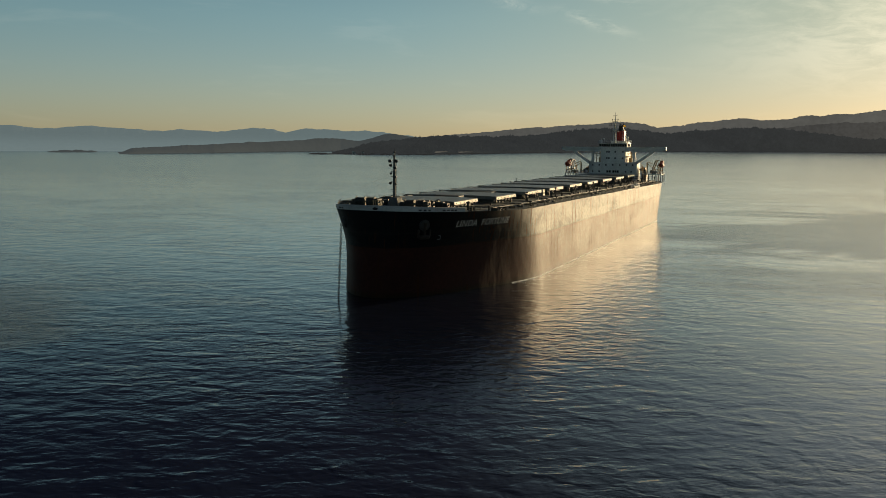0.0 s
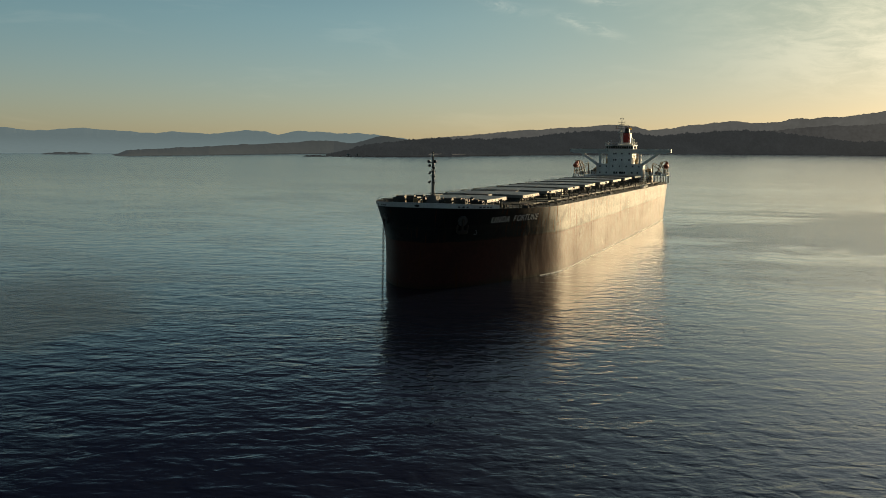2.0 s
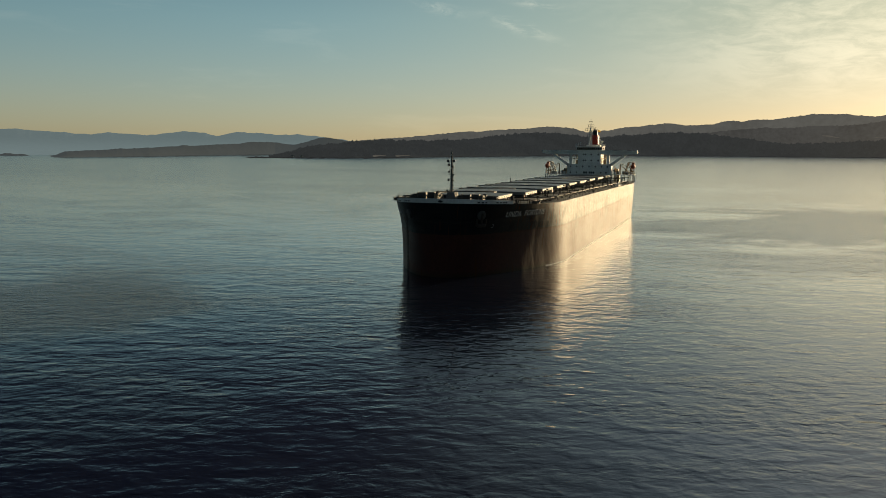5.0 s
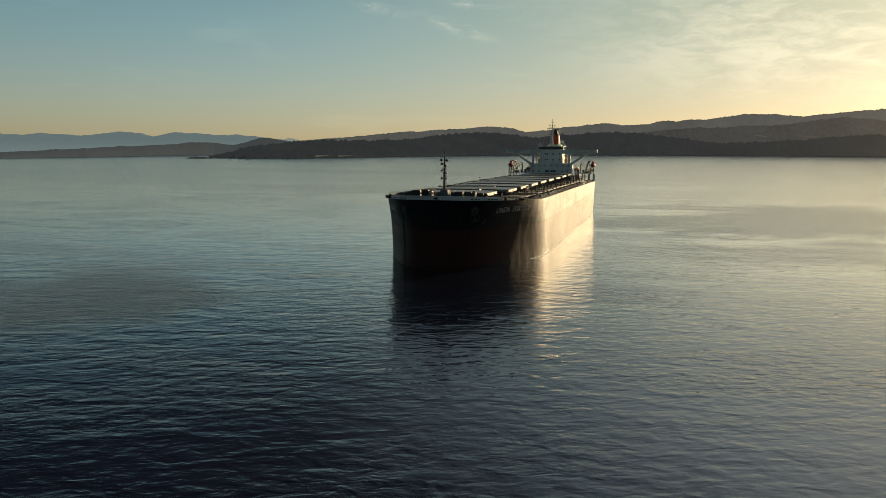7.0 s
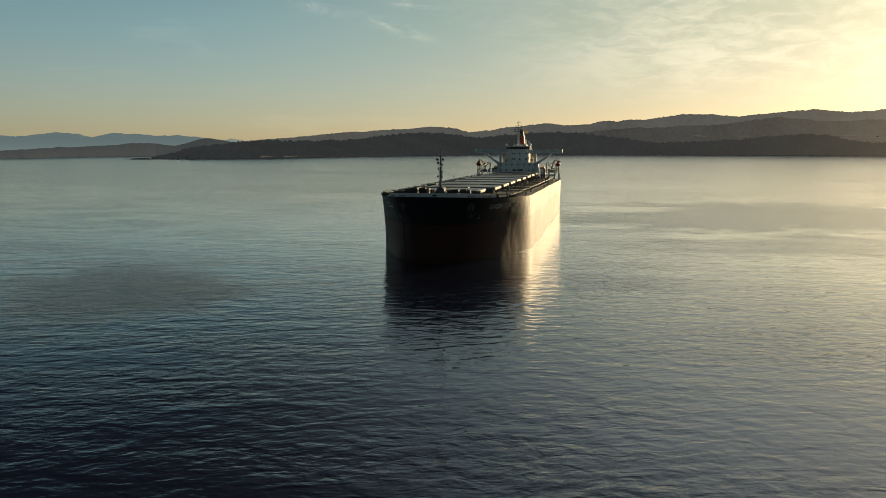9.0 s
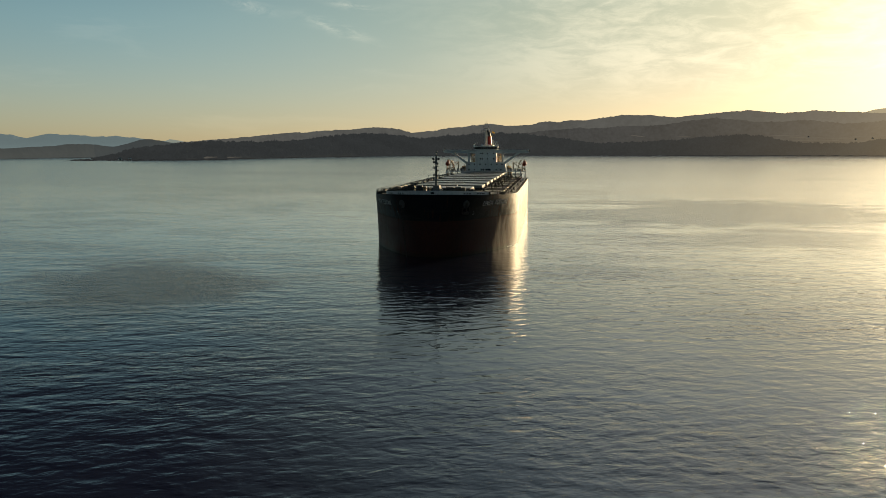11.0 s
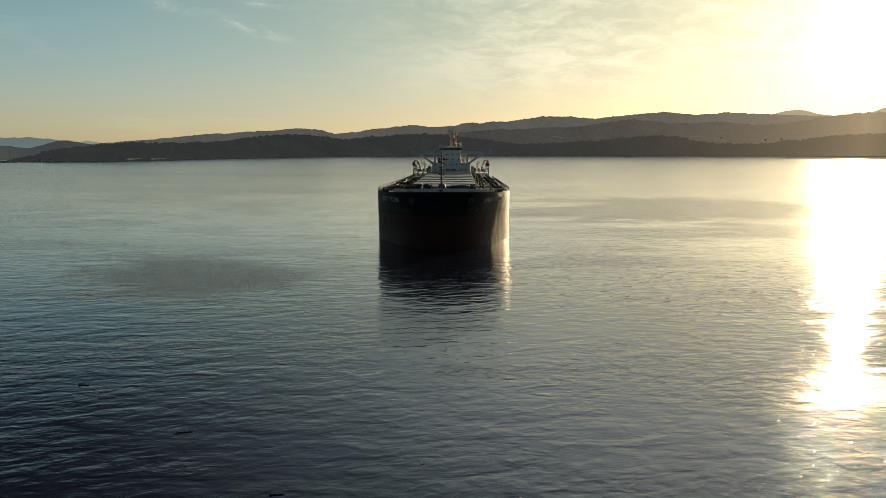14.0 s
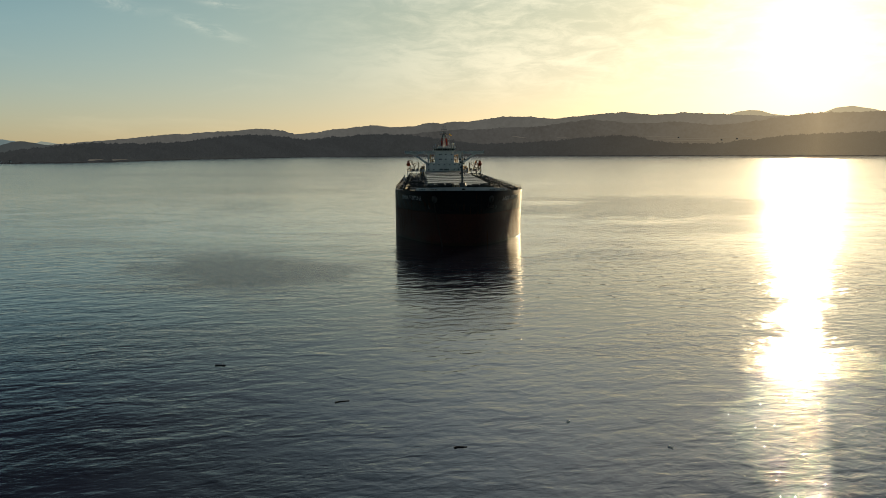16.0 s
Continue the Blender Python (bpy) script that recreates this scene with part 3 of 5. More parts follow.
CREST_H = [1, 4, 18, 30, 38, 47, 54, 54, 56, 64, 74, 82, 84, 74, 65, 76, 83, 86, 66, 51, 56, 64, 73, 78, 74, 60, 50, 48, 54, 66, 75, 82, 84, 90]


def crest_of(az):
    return np.minimum(shore(az) + 420, 4480)


def land_height(az, r):
    s = shore(az)
    crest_r = crest_of(az)
    trees = np.where(az > -24, 15.0, 9.0)
    top = 30 + (crest_r + 250) * (eased(az, CREST_AT, CREST_H, 0.3) - 30) / 3250 - trees
    top = np.maximum(top, 3.0)
    d = np.clip((r - s) / (crest_r - s), -0.2, 1)
    h = top * np.where(d > 0, d, 0) ** 0.75
    h = h + np.where(d > 0, 1.2 * np.clip((az + 28.55) / 0.3, 0, 1), -3) - np.clip(r - crest_r, 0, None) * 0.10
    return h


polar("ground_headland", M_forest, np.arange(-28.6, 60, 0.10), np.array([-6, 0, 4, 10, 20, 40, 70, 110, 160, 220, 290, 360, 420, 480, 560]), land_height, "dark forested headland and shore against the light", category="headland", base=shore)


HILL_AT = [-17, -8, -4, -0.6, 1.1, 3.6, 5.8, 7.2, 9.0, 10.8, 12.2, 13.2, 16.0, 17.3, 18.3, 19.3, 20.9, 23.1, 26.1, 34, 45, 60]
HILL_H = [20, 60, 100, 112, 130, 133, 147, 145, 168, 182, 175, 160, 167, 160, 147, 153, 168, 194, 203, 205, 215, 200]


def hill_height(az, r):
    top = eased(az, HILL_AT, HILL_H, 0.3) + 2.5 * treeline(az, 0.5, 51) + 4.2 * treeline(az, 0.10, 52) + 9.0 * np.clip(treeline(az, 0.13, 53) - 0.35, 0, 1) * np.clip((az - 15) / 3, 0, 1)
    return np.clip(top * np.clip((r - 4490) / 80, 0, 1) ** 0.6, -2, None) - np.clip(r - 4570, 0, None) * 0.3


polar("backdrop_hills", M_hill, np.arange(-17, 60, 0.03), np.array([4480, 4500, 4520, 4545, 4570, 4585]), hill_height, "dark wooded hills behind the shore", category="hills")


RIDGE_AT = [-24.3, -21.3, -19.4, -17.6, -16.2, -14.5, -12.2, -10.2, -9.0, -8.1, -6.7, -5.4, -3.1, -1.9, -0.5, 0.5, 1.1, 1.8, 2.9, 5.2, 6.7, 8.6, 10.8, 12.9, 14.6, 16.6, 18.6, 19.6, 21.0, 22.5, 24.6, 28, 40, 62]
RIDGE_H = [50, 71, 86, 100, 112, 115, 132, 145, 138, 115, 126, 142, 163, 151, 158, 176, 171, 182, 178, 206, 203, 191, 213, 223, 207, 216, 208, 203, 198, 192, 192, 205, 210, 200]


def ridge_height(az, r):
    top = eased(az, RIDGE_AT, RIDGE_H, 0.2) + 2.4 * treeline(az, 0.55, 33) + 3.4 * treeline(az, 0.09, 34)
    return top * np.clip((r - 4590) / 130, 0, 1) ** 0.7 - np.clip(r - 4720, 0, None) * 0.3


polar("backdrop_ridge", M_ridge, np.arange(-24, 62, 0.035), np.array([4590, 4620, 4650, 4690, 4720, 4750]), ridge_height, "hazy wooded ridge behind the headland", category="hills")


def dome_height(az, r):
    top = 30 + np.interp(az, [18, 18.9, 19.7, 20.4, 21.0, 21.7, 22.4, 23.4, 24.6, 25.3, 26.2, 27.4, 29.0], [150, 172, 193, 201, 198, 180, 172, 160, 182, 206, 212, 196, 150]) + 1.5 * treeline(az + 60, 0.2, 16)
    return np.clip(top * np.clip((r - 4790) / 80, 0, 1) ** 0.8, -2, None)


# bare domes far behind, almost lost in hazy light painted as emission
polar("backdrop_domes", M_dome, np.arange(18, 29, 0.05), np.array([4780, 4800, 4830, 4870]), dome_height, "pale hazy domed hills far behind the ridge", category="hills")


def build_shore():
    """A low strip of bare rock between the water and the trees."""
    az = np.arange(-28.7, 60, 0.05)
    s = shore(az) - 10
    rough = 0.75 + 0.25 * jag(az * 11, 43)
    rows = [(0, -0.4 + 0 * az), (6, 1.1 * rough), (16, 2.2 * rough), (30, 2.9 * rough)]
    fade = np.clip((az + 28.7) / 0.5, 0.02, 1)
    co = np.stack([np.stack([np.sin(np.radians(az)) * (s + d), np.cos(np.radians(az)) * (s + d), h * fade], -1) for d, h in rows], 1).reshape(-1, 3)
    n, k = len(az), len(rows)
    i = (np.arange(n - 1)[:, None] * k + np.arange(k - 1)[None, :]).ravel()
    me = bpy.data.meshes.new("ground_shore")
    me.from_pydata(co.tolist(), [], np.stack([i, i + 1, i + k + 1, i + k], -1).tolist())
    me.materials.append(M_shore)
    tagged(new("ground_shore", me), "narrow strip of bare grey rock along the waterline", "shore", kind="structure")


build_shore()


def field(az0, az1, deg, tall, lean, r, seed):
    """A dry clearing with a ragged rim on a wooded slope."""
    rnd = np.random.RandomState(seed)
    n = 40
    u = np.linspace(-1, 1, n)
    a = np.radians((az0 + az1) / 2 + (az1 - az0) / 2 * u)
    z = 30 + (r + 260) * math.tan(radians(deg)) + lean * u
    h = tall * (1 - np.abs(u) ** 2.2 * 0.95)
    top = h * (0.35 + 0.65 * np.interp(u, np.linspace(-1, 1, 13), rnd.rand(13)))
    low = h * (0.2 + 0.8 * np.interp(u, np.linspace(-1, 1, 9), rnd.rand(9)))
    bm = bmesh.new()
    rows = []
    for d, off in ((0, -low), (8, 0 * low), (16, top), (20, top * 0.6)):
        rows.append([bm.verts.new((math.sin(t) * (r + d), math.cos(t) * (r + d), zz + o)) for t, zz, o in zip(a, z, off)])
    for p, q in zip(rows, rows[1:]):
        for i in range(n - 1):
            bm.faces.new((p[i], p[i + 1], q[i + 1], q[i]))
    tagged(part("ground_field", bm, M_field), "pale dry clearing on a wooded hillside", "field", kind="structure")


for row in ((5.75, 6.75, 0.77, 4.5, -5, 4470, 3), (8.6, 9.5, 0.74, 2.0, 1, 4470, 5), (14.0, 16.2, 0.76, 4.0, -3, 4470, 7), (15.0, 18.9, 0.63, 3.4, -3, 4470, 9), (15.4, 18.3, 0.50, 4.0, 0, 4470, 15), (18.0, 21.6, 0.70, 3.2, 4, 4470, 11), (26.5, 29.0, 1.0, 5.0, 2, 4470, 13)):
    field(*row)
# open grass above the shore of the headland
for az0, az1, tall, seed in ((-22.6, -21.0, 3.2, 21), (-21.2, -19.4, 2.4, 22)):
    field(az0, az1, -0.50, tall, 1.0, float(shore(np.array((az0 + az1) / 2))) + 6, seed)


def cottage(az, size, r=None):
    """A small pale house by the shore, or on the hillside at a given range."""
    if r:
        z = float(hill_height(np.array(az), np.array(r)))
    else:
        r = float(shore(np.array(az))) + 22
        z = max(1.5, float(land_height(np.array(az), np.array(r))))
    x, y = math.sin(radians(az)) * r, math.cos(radians(az)) * r
    house = tagged(new("cottage"), "small pale shore cottage among dark trees", "house", "shore cottages")
    house.matrix_world = pose(x, y, z, 0, 0, -az)
    part("wall", box(bmesh.new(), -size, size, -size * 0.6, size * 0.6, -2, size * 0.7), M_white, house)
    part("roof", prism(bmesh.new(), [(-size * 1.1, size * 0.68), (size * 1.1, size * 0.68), (0, size * 1.35)], -size * 0.7, size * 0.7), M_cover, house)
    part("window", box(bmesh.new(), -size * 0.4, size * 0.4, -size * 0.63, -size * 0.58, 0.2, size * 0.5), M_glass, house)


for row in ((-27.2, 5.0), (-26.6, 4.0), (16.3, 4.5, 4516.0), (18.9, 5.0, 4514.0), (19.8, 4.5, 4515.0)):
    cottage(*row)


def forest():
    """Pointed conifers all over the headland, one mesh."""
    r = np.random.RandomState(7)
    verts, faces = [], []
    n = 24000
    az = r.uniform(-28.3, 40, n)
    wave_at, wave = np.arange(-200, 400, 0.45), r.rand(1400)[:len(np.arange(-200, 400, 0.45))]
    u = r.rand(n)
    for a, q in zip(az, u):
        s = float(shore(np.array(a)))
        cr = float(crest_of(np.array(a)))
        d = s + 20 + (cr + 40 - s) * (1 - (1 - q) ** 1.6)
        z = float(land_height(np.array(a), np.array(d)))
        if z < 2.0:
            continue
        x, y = math.sin(radians(a)) * d, math.cos(radians(a)) * d
        clump = 0.72 + 0.5 * float(np.interp(a * 3.1 + d * 0.011, wave_at, wave))
        turn, small = r.rand() * 6.28, min(1.0, (a + 28.9) / 2.0) * (1.0 if a > -24 else 0.75)
        if r.rand() < 0.22:
            # pointed conifer in three tiers
            tall = (0.5 + 0.5 * r.rand() ** 1.5) * 23 * small * clump
            wide = tall * r.uniform(0.16, 0.24)
            for f0, f1, wd in ((0.0, 0.55, 1.0), (0.30, 0.80, 0.72), (0.58, 1.0, 0.45)):
                b = len(verts)
                for i in range(5):
                    g = turn + i * 1.2566
                    wob = wide * wd * r.uniform(0.6, 1.15)
                    verts.append((x + math.cos(g) * wob, y + math.sin(g) * wob, z + tall * f0 - 0.5))
                verts.append((x + r.uniform(-0.6, 0.6), y, z + tall * f1))
                faces += [(b + i, b + (i + 1) % 5, b + 5) for i in range(5)]
        else:
            # uneven rounded crown
            tall = r.uniform(10, 19) * small * clump
            wide = tall * r.uniform(0.35, 0.6)
            b = len(verts)
            for f, wd in ((0.0, 0.55), (0.35, 1.0), (0.72, 0.72)):
                for i in range(6):
                    g = turn + i * 1.0472 + f
                    wob = wide * wd * r.uniform(0.7, 1.2)
                    verts.append((x + math.cos(g) * wob, y + math.sin(g) * wob, z + tall * f * r.uniform(0.9, 1.1) - 0.5))
            verts.append((x, y, z + tall))
            for k in (0, 6):
                faces += [(b + k + i, b + k + (i + 1) % 6, b + k + 6 + (i + 1) % 6, b + k + 6 + i) for i in range(6)]
            faces += [(b + 12 + i, b + 12 + (i + 1) % 6, b + 18) for i in range(6)]
    me = bpy.data.meshes.new("forest")
    me.from_pydata(verts, [], faces)
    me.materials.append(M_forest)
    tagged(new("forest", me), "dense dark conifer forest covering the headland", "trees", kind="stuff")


forest()


# ------------------------------------------------------------------ the ship: bow towards -Y, port side +X, keel line on x = 0
HALF = 22.5
ship = tagged(new("bulk_carrier"), "black and red bulk carrier ship at anchor, white deckhouse aft", "ship")


def sheer(y):
    """Height of the deck at side."""
    return 16.4 - 0.0078 * max(0.0, y - 40.0) + 1.0 * max(0.0, (34.0 - y) / 34.0) ** 1.5


def nose(z):
    return -0.8 + 1.7 * min(1.0, max(0.0, z / 16.0))


def full_bow(z):
    return 48.0


def half_breadth(y, z):
    """Half the hull's breadth at a station and height: raked bow, rounded shoulder, parallel side, fined stern."""
    y0, k = nose(z), min(1.0, max(0.0, z / 16.0))
    kk = k * k
    flare = min(1.1, max(0.0, (z - 9.0) / 8.0) ** 1.3)
    shoulder, full, q, w0 = 31.5 - 4.0 * kk, 20.1 + 0.3 * flare, 0.43 - 0.08 * flare, 0.8 + 0.15 * flare
    turn = 2 * (HALF - full) * (shoulder - y0) / ((w0 * q + 1 - w0) * full)
    if y < shoulder:
        s = max(0.0, (y - y0) / (shoulder - y0))
        b = full * (w0 * s ** q + (1 - w0) * s)
    else:
        b = HALF - (HALF - full) * max(0.0, 1 - (y - shoulder) / turn) ** 2
    a0 = 214 + 8 * k
    if y > a0:
        s = min(1.0, (y - a0) / (270 - a0))
        b *= 1 - (0.95 - 0.35 * k) * s ** (1.7 + 0.3 * k)
    return b


def stations(z):
    y0, y1 = nose(z), full_bow(z)
    return [y0 + (y1 - y0) * (i / 44) ** 1.9 for i in range(45)] + [y1 + (190 - y1) * i / 8 for i in range(1, 9)] + [190 + 80 * i / 16 for i in range(1, 17)]


LEVELS = [-3, -0.5, 0.6, 2.5, 5, 7.5, 9.9, 11.5, 13, 14.1]


def build_hull():
    bm = bmesh.new()
    n = len(stations(0.0))
    for side in (1, -1):
        rows = []
        for z in LEVELS:
            rows.append([bm.verts.new((side * half_breadth(y, z), y, z)) for y in stations(z)])
        # last row follows the sheer of the deck
        top = []
        for i in range(n):
            y = stations(14.1)[i]
            zt = sheer(y)
            y = stations(zt)[i]
            top.append(bm.verts.new((side * half_breadth(y, zt), y, zt)))
        mid = []
        for i in range(n):
            zt = (14.1 + top[i].co.z) / 2
            y = stations(zt)[i]
            mid.append(bm.verts.new((side * half_breadth(y, zt), y, zt)))
        rows += [mid, top]
        for a, b in zip(rows, rows[1:]):
            for i in range(n - 1):
                q = (a[i], a[i + 1], b[i + 1], b[i])
                bm.faces.new(q if side == 1 else q[::-1])
    # transom
    bmesh.ops.remove_doubles(bm, verts=bm.verts[:], dist=0.003)
    ends = [[v for v in bm.verts if abs(v.co.y - 270) < 0.01 and v.co.x * s > 0] for s in (1, -1)]
    for e in ends:
        e.sort(key=lambda v: v.co.z)
    for (a, b), (c, d) in zip(zip(ends[0], ends[0][1:]), zip(ends[1], ends[1][1:])):
        bm.faces.new((a, c, d, b))
    return part("hull", bm, M_hull, ship, "black topsides over faded red bottom paint with rust runs", smooth=True)


build_hull()


def build_deck():
    bm = bmesh.new()
    L, C, R = [], [], []
    ys = [y + 0.12 for y in stations(sheer(1.0))[:-1]] + [269.9]
    for y in ys:
        z = sheer(y) - 0.05
        b = max(0.02, half_breadth(y, z) - 0.05)
        L.append(bm.verts.new((-b, y, z)))
        C.append(bm.verts.new((0, y, z + 0.35)))
        R.append(bm.verts.new((b, y, z)))
    for i in range(len(ys) - 1):
        bm.faces.new((L[i], C[i], C[i + 1], L[i + 1]))
        bm.faces.new((C[i], R[i], R[i + 1], C[i + 1]))
    bmesh.ops.recalc_face_normals(bm, faces=bm.faces[:])
    return part("deck", bm, M_deck, ship, "dark green painted steel weather deck")


build_deck()


def edge(y, inset=0.0, lift=0.0):
    """A point on the deck's edge."""
    z = sheer(y)
    return Vector((max(0.0, half_breadth(y, z) - inset), y, z + lift))


FAIRLEADS = ((3.4, 0.6), (4.1, 0.6), (4.8, 0.5), (7.5, 0.7), (8.4, 0.7), (9.3, 0.7), (10.1, 0.6))


def build_bulwark():
    """Plated bulwark round the bow, pierced by fairleads, with a rolled top."""
    bm = bmesh.new()
    ys = [y for y in stations(sheer(1.0)) if y <= 13.5]
    for side in (1, -1):
        prev = None
        for y in ys:
            z = sheer(y)
            h = (1.05 - 0.3 * y / 13.5) * min(1.0, (14.2 - y) / 1.6)
            yo = y - 0.15 * max(0.0, 1 - y / 13.5)
            b = half_breadth(y, z)
            ring = [bm.verts.new((side * p, q, r)) for p, q, r in ((b, y, z - 0.02), (b + 0.02, yo, z + h), (max(0, b - 0.25), yo + 0.1, z + h + 0.04), (max(0, b - 0.18), y + 0.12, z - 0.02))]
            if prev:
                for i in range(3):
                    f = (prev[i], ring[i], ring[i + 1], prev[i + 1])
                    bm.faces.new(f if side == 1 else f[::-1])
            prev = ring
    bmesh.ops.recalc_face_normals(bm, faces=bm.faces[:])
    bw = part("bulwark", bm, M_bulwark, ship, "pale grey painted bow bulwark with rust runs", smooth=False)
    # dark fairlead openings on its outside
    for side in (1, -1):
        for y0, wd in FAIRLEADS:
            z = sheer(y0) + 0.32
            p = Vector((half_breadth(y0, sheer(y0)) + 0.03, y0 - 0.08, z))
            q = Vector((half_breadth(y0 + 0.4, sheer(y0)), y0 + 0.4, z))
            t = (q - Vector((half_breadth(y0, sheer(y0)), y0, z))).normalized()
            nrm = Vector((t.y, -t.x, 0))
            f = box(bmesh.new(), -wd / 2, wd / 2, -0.13, 0.13, -0.25, 0.03, 0.05)
            m = Matrix((t, Vector((0, 0, 1)), nrm)).transposed().to_4x4()
            m.translation = p
            bmesh.ops.transform(f, matrix=Matrix.Diagonal((side, 1, 1, 1)) @ m, verts=f.verts[:])
            bmesh.ops.recalc_face_normals(f, faces=f.faces[:])
            part("fairlead", f, M_black, bw, "dark mooring fairlead opening")
    f = bmesh.new()
    ball(f, (0, nose(17.4) - 0.12, sheer(1.0) + 0.42), 0.5, sx=1.2, sy=0.35, sz=0.55, u=14, v=8)
    part("fairlead", f, M_black, bw, "dark oval fairlead at the stem", smooth=True)


build_bulwark()


def railing(points, name="railing", h=1.1, gap=2.0, mat=None, rails=3):
    """Posts and bars along a run of points."""
    bm = bmesh.new()
    for a, b in zip(points, points[1:]):
        a, b = Vector(a), Vector(b)
        n = max(1, round((b - a).length / gap))
        for i in range(n + 1):
            p = a.lerp(b, i / n)
            rod(bm, p, p + Vector((0, 0, h)), 0.045, sides=4)
        for k in range(rails):
            u = Vector((0, 0, h * (k + 1) / rails))
            rod(bm, a + u, b + u, 0.035, sides=4)
    return part(name, bm, mat or M_gear, ship)


for side in (1, -1):
    for ys in ([14 + 2.95 * i for i in range(29)], [96 + 4.0 * i for i in range(33)]):
        railing([(side * edge(y, 0.25).x, y, sheer(y)) for y in ys])
    railing([(side * (edge(y, 0.6).x), y, sheer(y) + 0.9) for y in (1.6, 2.4, 4.0, 7.0)], h=0.8, gap=1.2)


# ------------------------------------------------------------------ hatches
def hatch(y0, length, halfw, top):
    """A side-rolling hatch: coaming with stays, two cover panels with stiffened skirts, and the cross rails."""
    d = sheer(y0)
    bm = bmesh.new()
    for x0, x1, ya, yb in ((-halfw + .9, halfw - .9, y0 + .8, y0 + 1.2), (-halfw + .9, halfw - .9, y0 + length - 1.2, y0 + length - .8),
                           (-halfw + .9, -halfw + 1.3, y0 + 1.2, y0 + length - 1.2), (halfw - 1.3, halfw - .9, y0 + 1.2, y0 + length - 1.2)):
        box(bm, x0, x1, ya, yb, d - 0.1, top - 0.83)
    coam = part("hatch_coaming", bm, M_coaming, ship, "dark painted steel hatch coaming")
    n = 6
    stay = None
    for i in range(n):
        y = y0 + 1.6 + (length - 3.2) * i / (n - 1)
        for s in (1, -1):
            x = s * (halfw - 0.9)
            if stay is None:
                stay = prism(bmesh.new(), [(0, 0), (0.4, 0), (0.2, top - 0.98 - d), (0, top - 0.98 - d)], 0, 0.12)
                stay = part("coaming_stay", stay, M_coaming, coam)
                stay.location = (x, y, d)
            else:
                again(stay, "coaming_stay", (x, y, d), coam, sx=s)
    for s in (1, -1):
        c = bmesh.new()
        # slightly cambered panel in two slopes
        outline = [(s * 0.04, top - 0.78), (s * halfw, top - 0.78), (s * halfw, top - 0.18), (s * (halfw - 0.15), top - 0.05), (s * halfw * 0.5, top + 0.06), (s * 0.04, top + 0.10)]
        prism(c, outline, y0, y0 + length)
        cov = part("hatch_cover", c, M_cover, ship, "weathered grey steel hatch cover panel")
        # end plate coloured paler than the cover, for the sun on it
        part("end_plate", box(bmesh.new(), min(s * halfw, s * (halfw + 0.08)), max(s * halfw, s * (halfw + 0.08)), y0 + 0.02, y0 + length - 0.02, top - 0.78, top - 0.17), M_end, cov, "cover end plate toned pale for sunlight")
        notch = None
        for i in range(6):
            y = y0 + 1.3 + (length - 2.6) * i / 5
            if notch is None:
                notch = part("jack_recess", prism(bmesh.new(), [(-0.02, -0.11), (0.05, -0.11), (0.05, 0.12), (-0.02, 0.12)], -0.26, 0.26), M_black, cov)
                notch.location, notch.scale = (s * (halfw + 0.07), y, top - 0.56), (s, 1, 1)
            else:
                again(notch, "jack_recess", (s * (halfw + 0.07), y, top - 0.56), cov, sx=s)
        bar = None
        for k in range(5):
            x = s * halfw * (0.15 + 0.19 * k)
            for yy in (y0 - 0.14, y0 + length):
                if bar is None:
                    bar = part("end_stiffener", box(bmesh.new(), -0.07, 0.07, 0, 0.14, 0, 0.52), M_cover, cov)
                    bar.location = (x, yy, top - 0.75)
                else:
                    again(bar, "end_stiffener", (x, yy, top - 0.75), cov)
        part("skirt_flange", box(bmesh.new(), min(s * (halfw - .05), s * (halfw + 0.2)), max(s * (halfw - .05), s * (halfw + 0.2)), y0 + 0.1, y0 + length - 0.1, top - 0.84, top - 0.74), M_cover, cov)
        wheel = None
        for y in (y0 + 1.4, y0 + length * 0.5, y0 + length - 1.4):
            if wheel is None:
                wheel = part("wheel", rod(bmesh.new(), (0, 0, 0), (0.3, 0, 0), 0.2, sides=10), M_black, cov)
                wheel.location, wheel.scale = (s * (halfw - 0.25), y, top - 0.98), (s, 1, 1)
            else:
                again(wheel, "wheel", (s * (halfw - 0.25), y, top - 0.98), cov, sx=s)
        # cross rails on which the panels roll outboard
        for y in (y0 + 0.45, y0 + length - 0.45):
            r = bmesh.new()
            a, b = sorted((s * (halfw + 0.3), s * 19.6))
            box(r, a, b, y - 0.11, y + 0.11, top - 1.10, top - 0.90)
            for x in (halfw + 3.4, 19.2):
                box(r, s * x - 0.11, s * x + 0.11, y - 0.11, y + 0.11, d - 0.05, top - 1.1)
                box(r, s * x - 0.3, s * x + 0.3, y - 0.2, y + 0.2, top - 1.25, top - 1.1)
            part("roller_rail", r, M_gear, ship, "dark steel cross rail on posts")


HATCHES = [(21.8, 15.2, 8.8)] + [(44.7 + 24.09 * i, 15.4, 10.85) for i in range(8)]
for y0, ln, hw in HATCHES:
    hatch(y0, ln, hw, 18.3)


# gear between the hatches: ventilators, pipes, deck houses, lamps
def vent(x, y, h=1.5, r=0.28):
    bm = bmesh.new()
    z = sheer(y)
    rod(bm, (x, y, z - 0.1), (x, y, z + h), r, sides=10)
    rod(bm, (x, y, z + h), (x, y, z + h + 0.25), r * 1.9, r * 1.7, sides=10)
    rod(bm, (x, y, z + h + 0.25), (x, y, z + h + 0.42), r * 1.7, r * 0.5, sides=10)
    return part("ventilator", bm, M_gear, ship, "dark mushroom ventilator on deck")


